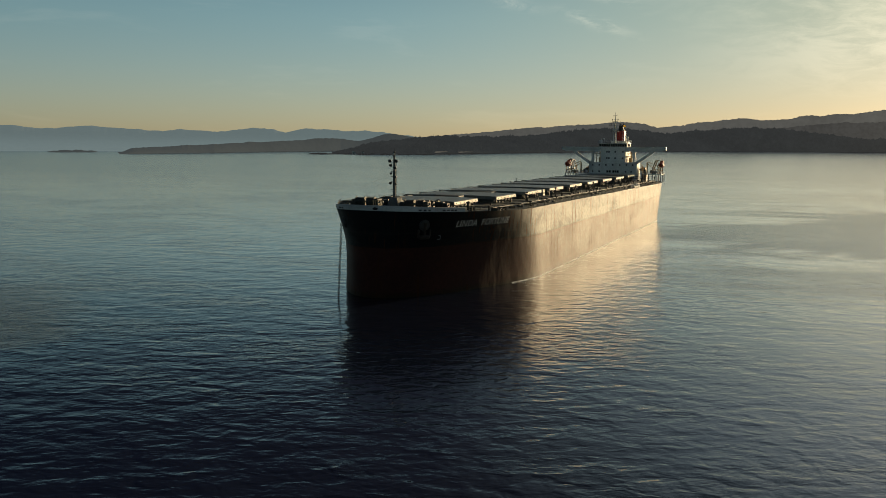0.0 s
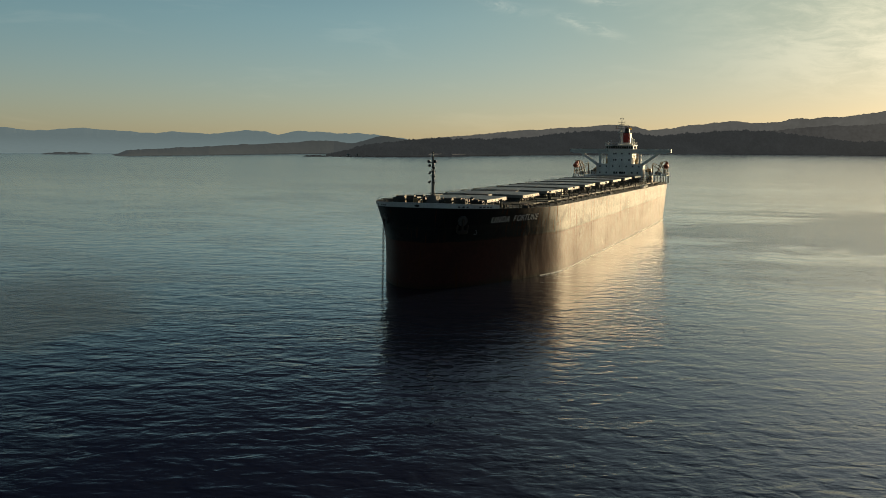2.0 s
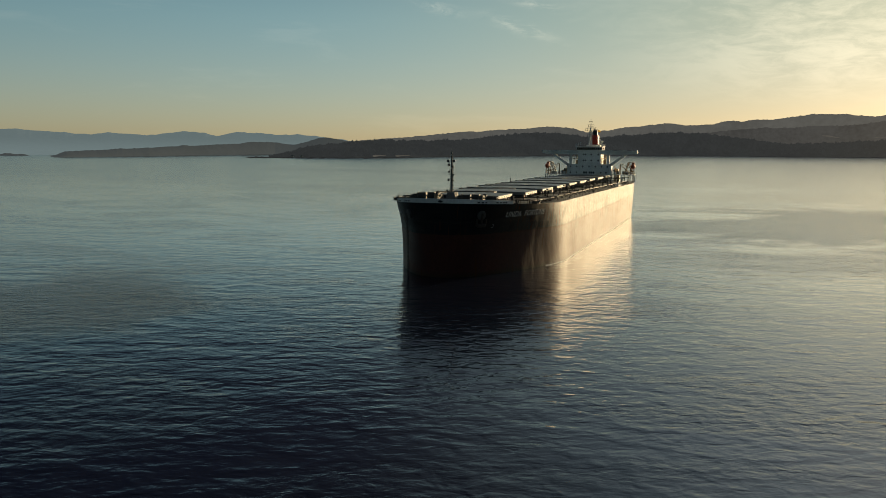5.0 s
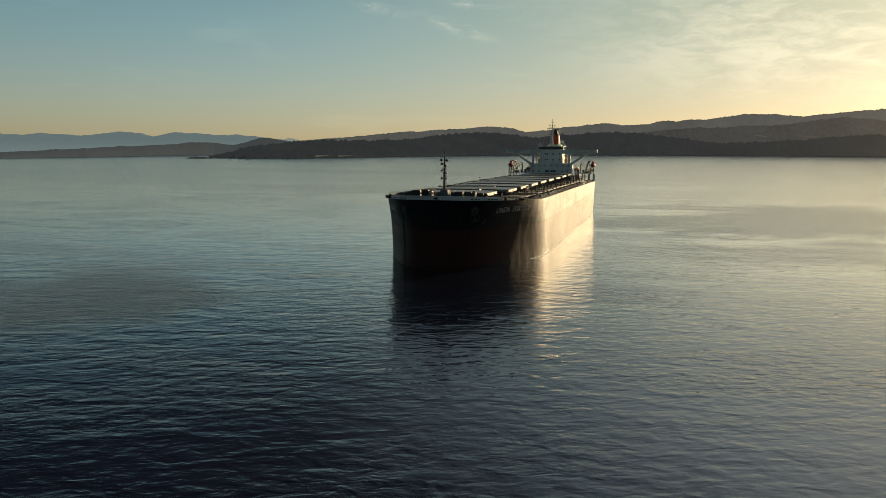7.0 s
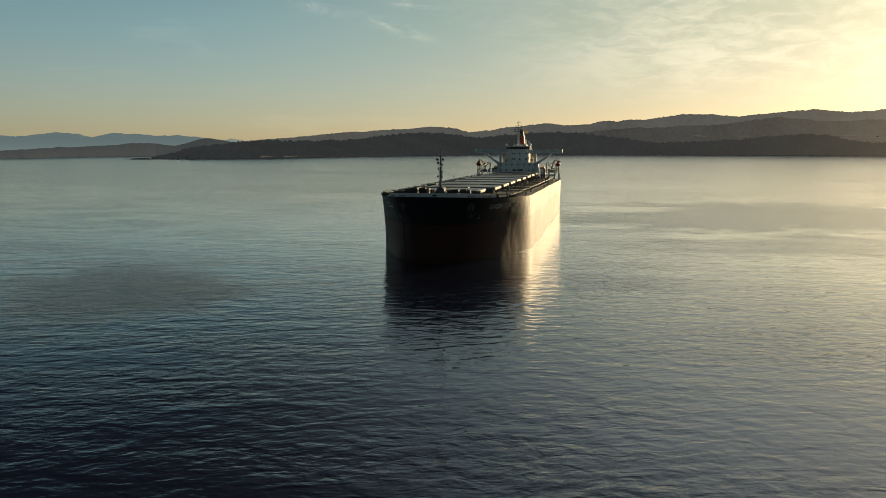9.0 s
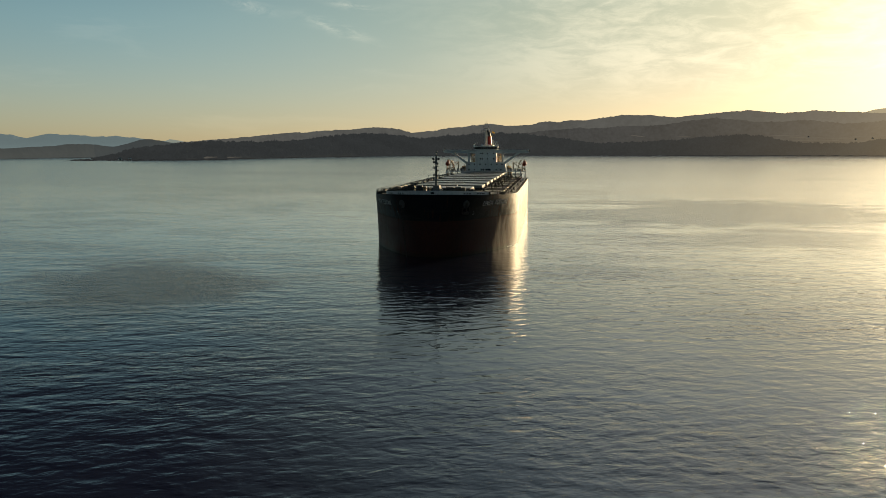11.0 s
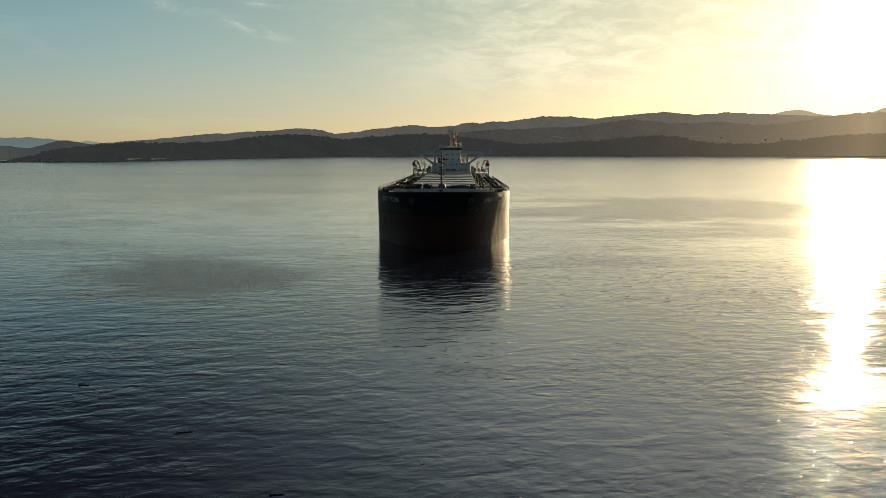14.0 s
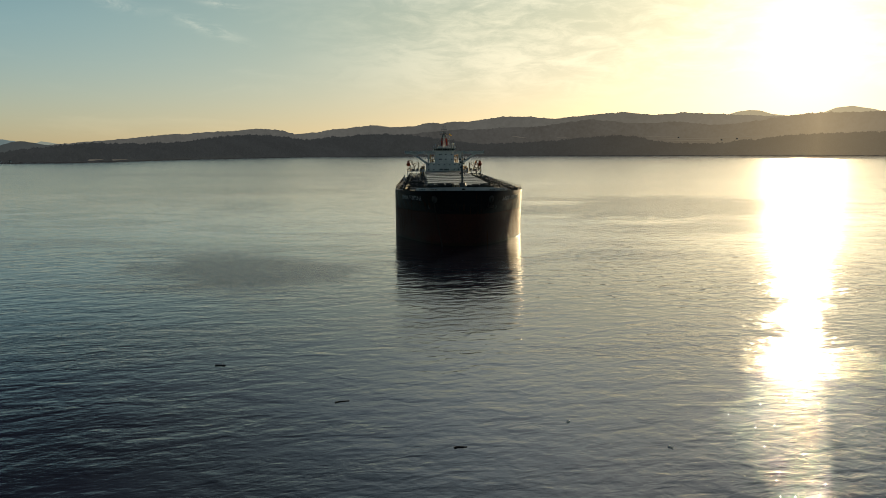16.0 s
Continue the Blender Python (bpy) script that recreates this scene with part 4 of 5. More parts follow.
rng = random.Random(5)
for i in range(9):
    yb = 39.0 + 24.09 * i if i else 18.5
    for s in (1, -1):
        vent(s * rng.uniform(12.5, 13.5), yb + rng.uniform(-1, 1))
        vent(s * rng.uniform(15.5, 17.5), yb + rng.uniform(0, 2.5), 0.6, 0.14)
        vent(s * rng.uniform(4, 6), yb + rng.uniform(1, 2.5), 1.7, 0.33)
for i in range(8):
    yb = 38.6 + 24.09 * i
    bm = bmesh.new()
    z = sheer(yb)
    box(bm, -3.2, 3.2, yb + 0.8, yb + 4.4, z - 0.1, z + 2.1, 0.08)
    part("deck_locker", bm, M_coaming, ship, "dark steel locker between hatches")
for s in (1, -1):
    bm = bmesh.new()
    for k, (x, r) in enumerate(((18.2, 0.08), (18.6, 0.10))):
        rod(bm, (s * x, 20, sheer(20) + 0.65), (s * x, 40, sheer(40) + 0.65), r, sides=6)
        rod(bm, (s * x, 40, sheer(40) + 0.65), (s * x, 230, sheer(230) + 0.65), r, sides=6)
    for i in range(35):
        y = 21 + 6.1 * i
        box(bm, min(s * 17.6, s * 19.1), max(s * 17.6, s * 19.1), y - 0.08, y + 0.08, sheer(y) - 0.1, sheer(y) + 0.56)
    part("deck_pipe", bm, M_gear, ship, "dark pipe run along the deck edge")
# upright lamp posts at the rail and along the hatches
for x, y, h in ((-21.5, 165.6, 2.4), (14.2, 87, 2.4), (-14.2, 135, 2.2), (14.2, 135, 2.6), (14.2, 183, 2.6), (14.2, 59, 2.2), (14.2, 111, 2.2), (14.2, 159, 2.4), (14.2, 207, 2.4)):
    bm = bmesh.new()
    z = sheer(y)
    rod(bm, (x, y, z - 0.1), (x, y, z + h), 0.14, 0.10, sides=6)
    box(bm, x - 0.3, x + 0.3, y - 0.2, y + 0.2, z + h, z + h + 0.3)
    part("lamp_post", bm, M_gear, ship, "dark deck lamp post")
# pale upright locker catching the sun between two hatches
z = sheer(90)
part("deck_locker", box(bmesh.new(), 8.6, 10.0, 89.3, 91.0, z, z + 1.9, 0.06), M_end, ship, "pale upright locker between hatches")
# accommodation ladder stowed at the port rail, its pale box lit
for s in (1, -1):
    bm = bmesh.new()
    z = sheer(172)
    box(bm, min(s * 20.6, s * 21.9), max(s * 20.6, s * 21.9), 167, 178, z - 0.05, z + 0.6, 0.06)
    for i in range(12):
        box(bm, min(s * 20.6, s * 21.9), max(s * 20.6, s * 21.9), 167.3 + i * 0.9, 167.5 + i * 0.9, z + 0.6, z + 1.1)
    part("accommodation_ladder", bm, M_white, ship, "pale stowed accommodation ladder")
# mooring winches on deck near the shoulders
def winch(x, y, k=1.0, parent_label="dark mooring winch with drums"):
    """Bed plate, drum shaft with two flanged drums, gear box and side frames; k is its size."""
    z = sheer(y) + 0.1
    c = z + 0.85 * k
    bm = bmesh.new()
    box(bm, x - 3.0, x + 3.0, y - 1.1, y + 1.1, z - 0.2, z + 0.3)
    rod(bm, (x - 2.9, y, c), (x + 3.1, y, c), 0.2, sides=10)
    for a, b, r in ((-2.4, -0.5, 0.48), (0.2, 1.7, 0.52)):
        rod(bm, (x + a, y, c), (x + b, y, c), r * k, sides=14)
    for a in (-2.55, -0.5, 0.15, 1.7):
        rod(bm, (x + a, y, c), (x + a + 0.12, y, c), 0.58 * k, sides=16)
    box(bm, x + 2.0, x + 2.9, y - 0.7 * k, y + 0.6 * k, z + 0.3, z + 1.25 * k, 0.1)
    box(bm, x - 3.5, x - 2.9, y - 0.4, y + 0.4, z + 0.2, z + 1.1 * k, 0.08)
    for a in (-2.8, 1.9):
        box(bm, x + a - 0.12, x + a + 0.12, y - 0.6, y + 0.6, z + 0.25, z + 1.1 * k)
    return part("mooring_winch", bm, M_gear, ship, parent_label)


for x, y, k in ((-5.6, 8.6, 1.75), (5.6, 8.6, 1.5), (-7.5, 14.0, 1.2), (7.6, 14.2, 1.2), (-4.6, 18.0, 1.3), (4.9, 18.2, 1.3), (0, 40.6, 1.0), (-15, 88.5, 1.0), (-14.5, 41.2, 1.0)):
    winch(x, y, k)


def bollard(x, y):
    z = sheer(y)
    bm = bmesh.new()
    box(bm, x - 0.5, x + 0.5, y - 1.3, y + 1.3, z - 0.1, z + 0.15)
    for a in (-0.75, 0.75):
        rod(bm, (x, y + a, z + 0.1), (x, y + a, z + 0.75), 0.28, 0.30, sides=12)
        rod(bm, (x, y + a, z + 0.75), (x, y + a, z + 0.83), 0.36, sides=12)
    part("bollard", bm, M_gear, ship, "pair of dark mooring bollards")


for s in (1, -1):
    for y in (8.0, 11.5, 17.0, 27.0, 42.0, 62, 110, 158, 206):
        bollard(s * (edge(y).x - 2.0), y)
# row of buff-coloured vent pipes beside the mast house
for i in range(5):
    bm = bmesh.new()
    rod(bm, (-3.1 + i * 0.5, 6.4, 16.9), (-3.1 + i * 0.5, 6.4, 18.9), 0.13, sides=8)
    rod(bm, (-3.1 + i * 0.5, 6.4, 18.9), (-3.1 + i * 0.5, 6.4, 19.1), 0.2, sides=8)
    part("vent_pipe", bm, M_buff, ship, "buff painted vent pipe")


# raised dark beam on posts, starboard of the windlass, and a slim davit post at the rail
bm = bmesh.new()
box(bm, -13.6, -7.4, 12.6, 13.0, 18.1, 18.45, 0.04)
for x in (-13.3, -11.4, -9.5, -7.7):
    rod(bm, (x, 12.8, 16.9), (x, 12.8, 18.2), 0.13, sides=6)
part("roller_beam", bm, M_gear, ship, "dark beam on short posts by the windlass")
bm = bmesh.new()
rod(bm, (-17.2, 18.2, 16.7), (-17.4, 18.2, 18.0), 0.1, sides=6)
rod(bm, (-17.4, 18.2, 18.0), (-16.6, 18.0, 18.5), 0.07, sides=6)
part("rail_davit", bm, M_gear, ship, "slim dark davit post at the rail")


# ------------------------------------------------------------------ foremast
def build_foremast():
    bm = bmesh.new()
    low = [bm.verts.new(v) for v in ((-1.55, 8.9, 16.6), (1.55, 8.9, 16.6), (1.75, 11.9, 16.6), (-1.55, 11.9, 16.6))]
    high = [bm.verts.new(v) for v in ((-0.85, 9.3, 19.6), (0.85, 9.3, 19.6), (1.2, 11.2, 19.6), (-0.85, 11.2, 19.6))]
    for i in range(4):
        bm.faces.new((low[i], low[(i + 1) % 4], high[(i + 1) % 4], high[i]))
    bm.faces.new(high)
    bmesh.ops.bevel(bm, geom=bm.edges[:], offset=0.08, segments=1, affect="EDGES")
    house = part("mast_house", bm, M_mast, ship, "grey painted store house at the mast foot")
    d = bmesh.new()
    box(d, 1.42, 1.66, 9.9, 10.7, 16.9, 18.6)
    part("door", d, M_mast, house)
    bm = bmesh.new()
    rod(bm, (0, 10, 18.4), (0, 10, 26.6), 0.36, 0.28, sides=14)
    rod(bm, (0, 10, 26.6), (0, 10, 29.2), 0.26, 0.18, sides=10)
    rod(bm, (0, 10, 29.2), (0, 10, 29.7), 0.05, sides=6)
    mast = part("foremast", bm, M_mast, ship, "tall grey foremast with lamps and crosstrees")
    for z, wd in ((26.9, 0.95), (24.9, 0.8), (23.9, 0.75), (22.8, 0.8), (21.2, 0.7), (20.0, 0.6)):
        b = bmesh.new()
        rod(b, (-wd, 9.9, z), (wd, 9.9, z), 0.07, sides=6)
        box(b, -0.55, 0.55, 9.2, 10.4, z - 0.06, z)
        part("crosstree", b, M_mast, mast)
    for x, z, r in ((-0.75, 27.0, 0.36), (0.75, 27.0, 0.36), (-0.55, 26.1, 0.34), (0.5, 25.6, 0.26), (-0.6, 22.4, 0.30), (0.6, 23.7, 0.24), (-0.5, 24.4, 0.24), (0.6, 22.3, 0.22)):
        b = bmesh.new()
        rod(b, (x, 9.3, z + 0.1), (x, 9.8, z + 0.25), r, r * 0.55, sides=10)
        part("floodlight", b, M_black, mast)
    b = bmesh.new()
    rod(b, (0, 9.55, 25.15), (0, 9.55, 25.55), 0.2, sides=8)
    part("masthead_lamp", b, M_lamp, mast, "pale masthead lamp")
    b = bmesh.new()
    rod(b, (0, 9.8, 28.3), (0, 9.8, 28.7), 0.24, sides=8)
    part("masthead_lamp", b, M_lamp, mast)
    lad = bmesh.new()
    for x in (-0.22, 0.22):
        rod(lad, (x, 10.75, 18.4), (x, 10.6, 26.5), 0.03, sides=4)
    for i in range(26):
        rod(lad, (-0.22, 10.74, 18.6 + i * 0.3), (0.22, 10.74, 18.6 + i * 0.3), 0.025, sides=4)
    part("ladder", lad, M_mast, mast)
    for a, c in (((0, 10, 25.0), (-16.8, 18.0, 18.4)), ((0, 10, 25.0), (-9.6, 12.8, 18.4)), ((0, 10, 25.0), (5.5, 44, 18.4)), ((0, 10, 25.0), (-5.5, 44, 18.4))):
        b = bmesh.new()
        rod(b, a, c, 0.017, sides=4)
        part("stay_wire", b, M_gear, mast)


build_foremast()
# jackstaff at the stem
bm = bmesh.new()
rod(bm, (0, 1.5, 17.3), (0, 1.2, 19.2), 0.05, sides=6)
rod(bm, (0, 1.3, 18.7), (0.7, 2.0, 18.7), 0.04, sides=5)
part("jackstaff", bm, M_gear, ship)
# ------------------------------------------------------------------ deckhouse
HX, HY = 10.4, 236.4


def window(parent, x, z, wd=0.62, h=0.72, y=HY, face=-1):
    bm = bmesh.new()
    box(bm, x - wd / 2, x + wd / 2, y + face * 0.03, y - face * 0.05, z - h / 2, z + h / 2)
    wn = part("window", bm, M_glass, parent)
    fr = bmesh.new()
    t = 0.07
    for a in ((x - wd / 2 - t, x - wd / 2, z - h / 2 - t, z + h / 2 + t), (x + wd / 2, x + wd / 2 + t, z - h / 2 - t, z + h / 2 + t),
              (x - wd / 2, x + wd / 2, z + h / 2, z + h / 2 + t), (x - wd / 2, x + wd / 2, z - h / 2 - t, z - h / 2)):
        box(fr, a[0], a[1], y + face * 0.07, y, a[2], a[3])
    return wn, fr


def build_house():
    bm = bmesh.new()
    box(bm, -HX, HX, HY, HY + 5, 14.7, 23.0, 0.06)
    box(bm, -7.2, 7.2, HY + 5, 262, 14.6, 22.9, 0.06)
    low = part("deckhouse_base", bm, M_white, ship, "white painted lower deckhouse block")
    bm = bmesh.new()
    box(bm, -5.4, 5.4, HY + 0.05, 248, 23.0, 29.5, 0.06)
    tower = part("deckhouse_tower", bm, M_white, ship, "white painted deckhouse tower")
    # deck edges as thin overhanging lips
    for z in (17.8, 20.4):
        bm = bmesh.new()
        box(bm, -HX - 0.05, HX + 0.05, HY - 0.05, HY + 0.0, z - 0.06, z + 0.06)
        part("deck_edge", bm, M_white, low)
    for x in (-8.8, -5.9, -3.0, 0.0, 3.0, 5.9, 8.6):
        wn, fr = window(low, x, 21.9)
        fr.to_mesh(wn_mesh := bpy.data.meshes.new("window_frame"))
        fr.free()
        wn_mesh.materials.append(M_white)
        new("window_frame", wn_mesh).parent = wn
    for x, wd in ((-8.8, .62), (-5.9, .62), (-2.3, .8), (-1.3, .8), (0.3, .8), (1.25, .8), (2.2, .8), (5.6, .62), (8.0, .62)):
        wn, fr = window(low, x, 19.1, wd, 0.95 if wd > .7 else .72)
        fr.free()
    for x in (-2.7, -1.8, 0.9, 4.2):
        for z in (24.8, 27.6):
            wn, fr = window(tower, x, z, y=HY + 0.05)
            fr.free()
    # wheelhouse
    bm = bmesh.new()
    prism(bm, [(-5.9, 29.4), (5.9, 29.4), (6.1, 29.7), (6.1, 31.2), (-6.1, 31.2), (-6.1, 29.7)], HY - 0.9, HY + 8)
    wheel = part("wheelhouse", bm, M_white, ship, "white wheelhouse with a dark window band")
    for i in range(12):
        bm = bmesh.new()
        x = -5.9 + i * 0.99
        box(bm, x, x + 0.88, HY - 0.96, HY - 0.86, 29.8, 30.95)
        part("window", bm, M_glass, wheel)
    for s in (1, -1):
        for i in range(4):
            bm = bmesh.new()
            y = HY + 0.2 + i * 1.7
            box(bm, min(s * 6.07, s * 6.16), max(s * 6.07, s * 6.16), y, y + 1.4, 29.8, 30.95)
            part("window", bm, M_glass, wheel)
    bm = bmesh.new()
    box(bm, -6.4, 6.4, HY - 1.3, HY + 8.4, 31.2, 31.42, 0.05)
    part("roof", bm, M_white, wheel)
    # bridge wings with plated fronts, posts and raking struts
    for s in (1, -1):
        bm = bmesh.new()
        o = [(s * 5.3, 27.6), (s * 20.5, 27.8), (s * 22.3, 28.2), (s * 22.3, 29.6), (s * 5.3, 29.6)]
        prism(bm, o if s > 0 else o[::-1], HY - 1.2, HY - 1.05)
        for v in bm.verts:
            v.co.y += (v.co.z - 29.6) * -0.35 - 0.3
        o = [(s * 5.3, 27.6), (s * 20.5, 27.8), (s * 22.3, 28.2), (s * 22.3, 28.4), (s * 5.3, 28.4)]
        prism(bm, o if s > 0 else o[::-1], HY - 1.0, HY + 3.0)
        box(bm, min(s * 22.1, s * 22.3), max(s * 22.1, s * 22.3), HY - 1.0, HY + 3.0, 28.4, 29.6)
        box(bm, min(s * 6.7, s * 22.1), max(s * 6.7, s * 22.1), HY + 2.85, HY + 3.0, 28.4, 29.6)
        wing = part("bridge_wing", bm, M_white, ship, "white plated bridge wing")
        bm = bmesh.new()
        prism(bm, [(s * 9.4, 22.6), (s * 10.4, 22.2), (s * 18.6, 28.2), (s * 16.9, 28.2), (s * 10.3, 23.6), (s * 9.4, 23.2)], HY + 0.0, HY + 1.0)
        part("strut", bm, M_white, wing, "white raking wing support")
        bm = bmesh.new()
        box(bm, min(s * 8.4, s * 9.4), max(s * 8.4, s * 9.4), HY, HY + 1.0, 23.0, 28.0)
        prism(bm, [(s * 7.6, 28.0), (s * 8.4, 27.1), (s * 8.4, 28.0)], HY, HY + 1.0)
        prism(bm, [(s * 10.2, 28.0), (s * 9.4, 27.1), (s * 9.4, 28.0)], HY, HY + 1.0)
        part("post", bm, M_white, wing)
        # plate added to port only, to give the bright sunlit tip edge
        if s > 0:
            bm = bmesh.new()
            box(bm, 22.3, 22.5, HY - 0.9, HY + 1.6, 28.1, 29.9, 0.04)
            part("wing_sun_plate", bm, M_white, wing, "white wing end plate in the sun")
        # open gallery between tower and post
        bm = bmesh.new()
        box(bm, min(s * 5.4, s * 8.4), max(s * 5.4, s * 8.4), HY + 1.5, HY + 9, 25.6, 25.75)
        for i in range(4):
            rod(bm, (s * (5.6 + i * 0.9), HY + 1.6, 25.7), (s * (5.6 + i * 0.9), HY + 1.6, 26.8), 0.05, sides=4)
        rod(bm, (s * 5.4, HY + 1.6, 26.8), (s * 8.4, HY + 1.6, 26.8), 0.05, sides=4)
        rod(bm, (s * 7.6, HY + 2.4, 23), (s * 7.6, HY + 2.4, 28.4), 0.16, sides=6)
        box(bm, min(s * 6.0, s * 7.2), max(s * 6.0, s * 7.2), HY + 5, HY + 6.5, 23, 25.0)
        part("side_gallery", bm, M_buff, tower, "buff side gallery with a rail")
        bm = bmesh.new()
        for z in (24.4, 26.9):
            box(bm, min(s * 5.5, s * 7.9), max(s * 5.5, s * 7.9), 246.2, 249.6, z, z + 0.14)
            for i in range(4):
                rod(bm, (s * (5.7 + 0.7 * i), 246.3, z), (s * (5.7 + 0.7 * i), 246.3, z + 1.05), 0.05, sides=4)
            rod(bm, (s * 5.6, 246.3, z + 1.05), (s * 7.8, 246.3, z + 1.05), 0.05, sides=4)
        rod(bm, (s * 5.8, 246.6, 24.5), (s * 7.6, 246.6, 26.9), 0.12, sides=5)
        rod(bm, (s * 7.8, 246.4, 22.8), (s * 7.8, 246.4, 28.2), 0.14, sides=6)
        part("stair_gallery", bm, M_buff, tower, "buff open stair gallery behind the tower")


build_house()


def build_tops():
    bm = bmesh.new()
    box(bm, -3.4, 3.4, 248.3, 257, 22.9, 32.2, 0.3)
    part("engine_casing", bm, M_white, ship, "white engine casing behind the tower")
    bm = bmesh.new()
    prism(bm, [(-1.5, 32.3), (2.2, 32.3), (2.0, 36.8), (-1.3, 36.8)], 248.5, 255)
    bmesh.ops.bevel(bm, geom=[e for e in bm.edges if abs(e.verts[0].co.z - e.verts[1].co.z) > 1], offset=0.7, segments=3, affect="EDGES")
    fun = part("funnel", bm, M_red, ship, "red funnel with black top")
    bm = bmesh.new()
    rod(bm, (0.35, 251.6, 36.7), (0.35, 251.6, 38.2), 1.25, 1.15, sides=18)
    ball(bm, (0.35, 251.6, 38.2), 1.15, sz=1.25, u=16, v=8)
    part("funnel_cap", bm, M_black, fun, "sooty black funnel cap")
    for x, y in ((0.0, 250.6), (1.1, 252.5)):
        b = bmesh.new()
        rod(b, (x, y, 38.6), (x, y, 40.0), 0.22, sides=10)
        part("exhaust_pipe", b, M_black, fun)
    b = bmesh.new()
    rod(b, (2.9, 249.6, 31.9), (2.9, 249.6, 34.4), 0.32, sides=10)
    ball(b, (2.9, 249.6, 34.4), 0.45)
    part("vent_pipe", b, M_white, fun, "white vent pipe beside the funnel")
    # two-legged radar mast with platforms, scanners and aerials
    bm = bmesh.new()
    for x in (-0.62, 0.62):
        rod(bm, (x, 239.3, 31.3), (x * 0.75, 239.5, 38.7), 0.27, 0.2, sides=8)
    rod(bm, (0, 240.6, 31.3), (0, 239.7, 38.7), 0.2, sides=8)
    for z in (32.8, 34.4, 36.0, 37.4):
        rod(bm, (-0.6, 239.4, z), (0.6, 239.4, z), 0.08, sides=6)
        rod(bm, (-0.6, 239.4, z), (0.6, 239.4, z - 1.2), 0.05, sides=5)
    rod(bm, (0, 239.5, 38.6), (0, 239.5, 42.4), 0.2, 0.13, sides=8)
    rod(bm, (0, 239.5, 42.4), (0, 239.5, 44.6), 0.09, 0.05, sides=6)
    mast = part("radar_mast", bm, M_white, ship, "white two-legged radar mast above the wheelhouse")
    for z, wd, dp in ((36.2, 1.5, 0.9), (38.7, 2.5, 1.2), (40.6, 1.2, 0.7)):
        b = bmesh.new()
        box(b, -wd, wd, 239.5 - dp, 239.5 + dp, z, z + 0.14, 0.03)
        for x in (-wd + 0.1, 0.0, wd - 0.1):
            rod(b, (x, 239.5 - dp + 0.06, z), (x, 239.5 - dp + 0.06, z + 0.95), 0.045, sides=4)
        rod(b, (-wd, 239.5 - dp + 0.06, z + 0.95), (wd, 239.5 - dp + 0.06, z + 0.95), 0.045, sides=4)
        part("platform", b, M_mast, mast, "grey railed mast platform")
    for z, wd in ((41.6, 1.5), (43.2, 0.8)):
        b = bmesh.new()
        rod(b, (-wd, 239.5, z), (wd, 239.5, z), 0.07, sides=6)
        for x in (-wd + 0.1, wd - 0.1):
            rod(b, (x, 239.5, z - 0.5), (x, 239.5, z + 0.3), 0.06, sides=5)
        part("yard", b, M_mast, mast)
    for z, wd, y in ((39.9, 1.9, 238.5), (37.0, 1.3, 238.5)):
        b = bmesh.new()
        box(b, -wd, wd, y - 0.15, y + 0.15, z, z + 0.28, 0.05)
        rod(b, (0, y, z - 1.1), (0, y, z), 0.22, sides=8)
        part("radar_scanner", b, M_white, mast)
    for x, h in ((-2.3, 1.6), (-1.6, 1.1), (1.7, 1.3), (2.3, 1.8)):
        b = bmesh.new()
        rod(b, (x, 239.5, 38.8), (x, 239.5, 38.8 + h), 0.06, sides=5)
        part("aerial", b, M_gear, mast)
    # satellite dome, locker and lamp standards on the monkey island, port side
    b = bmesh.new()
    rod(b, (4.9, 243, 31.3), (4.9, 243, 33.2), 0.25, sides=8)
    ball(b, (4.9, 243, 33.6), 0.65)
    part("satellite_dome", b, M_white, ship, "white satellite dome on a post", smooth=True)
    for x, y, h in ((-4.8, 240, 1.4), (3.9, 238, 1.6), (5.8, 238, 2.0), (-5.8, 239, 1.2)):
        b = bmesh.new()
        rod(b, (x, y, 31.3), (x, y, 31.6 + h), 0.06, sides=6)
        box(b, x - 0.2, x + 0.2, y - 0.2, y + 0.2, 31.6 + h, 32.0 + h)
        part("signal_lamp", b, M_white, ship)
    b = bmesh.new()
    rod(b, (3.0, 241.5, 31.3), (3.0, 241.5, 39.3), 0.05, sides=5)
    part("flag_halyard", b, M_white, mast)
    b = bmesh.new()
    pts = [(3.05 + 0.2 * i, 241.5 + 0.10 * math.sin(i * 1.1), 0.06 * math.sin(i * 0.9)) for i in range(7)]
    top = [b.verts.new((x, y, 39.2 + z - 0.05 * i)) for i, (x, y, z) in enumerate(pts)]
    low = [b.verts.new((x, y + 0.05, 38.5 + z - 0.06 * i)) for i, (x, y, z) in enumerate(pts)]
    for i in range(6):
        b.faces.new((top[i], top[i + 1], low[i + 1], low[i]))
    bmesh.ops.solidify(b, geom=b.faces[:], thickness=0.02)
    part("signal_flag", b, M_flag, mast, "small yellow signal flag")


build_tops()
railing([(-6.3, HY - 1.2, 31.42), (6.3, HY - 1.2, 31.42)], gap=1.4, mat=M_white, rails=2)
for s in (1, -1):
    railing([(s * 6.3, HY - 1.2, 31.42), (s * 6.3, HY + 8.2, 31.42)], gap=1.4, mat=M_white, rails=2)


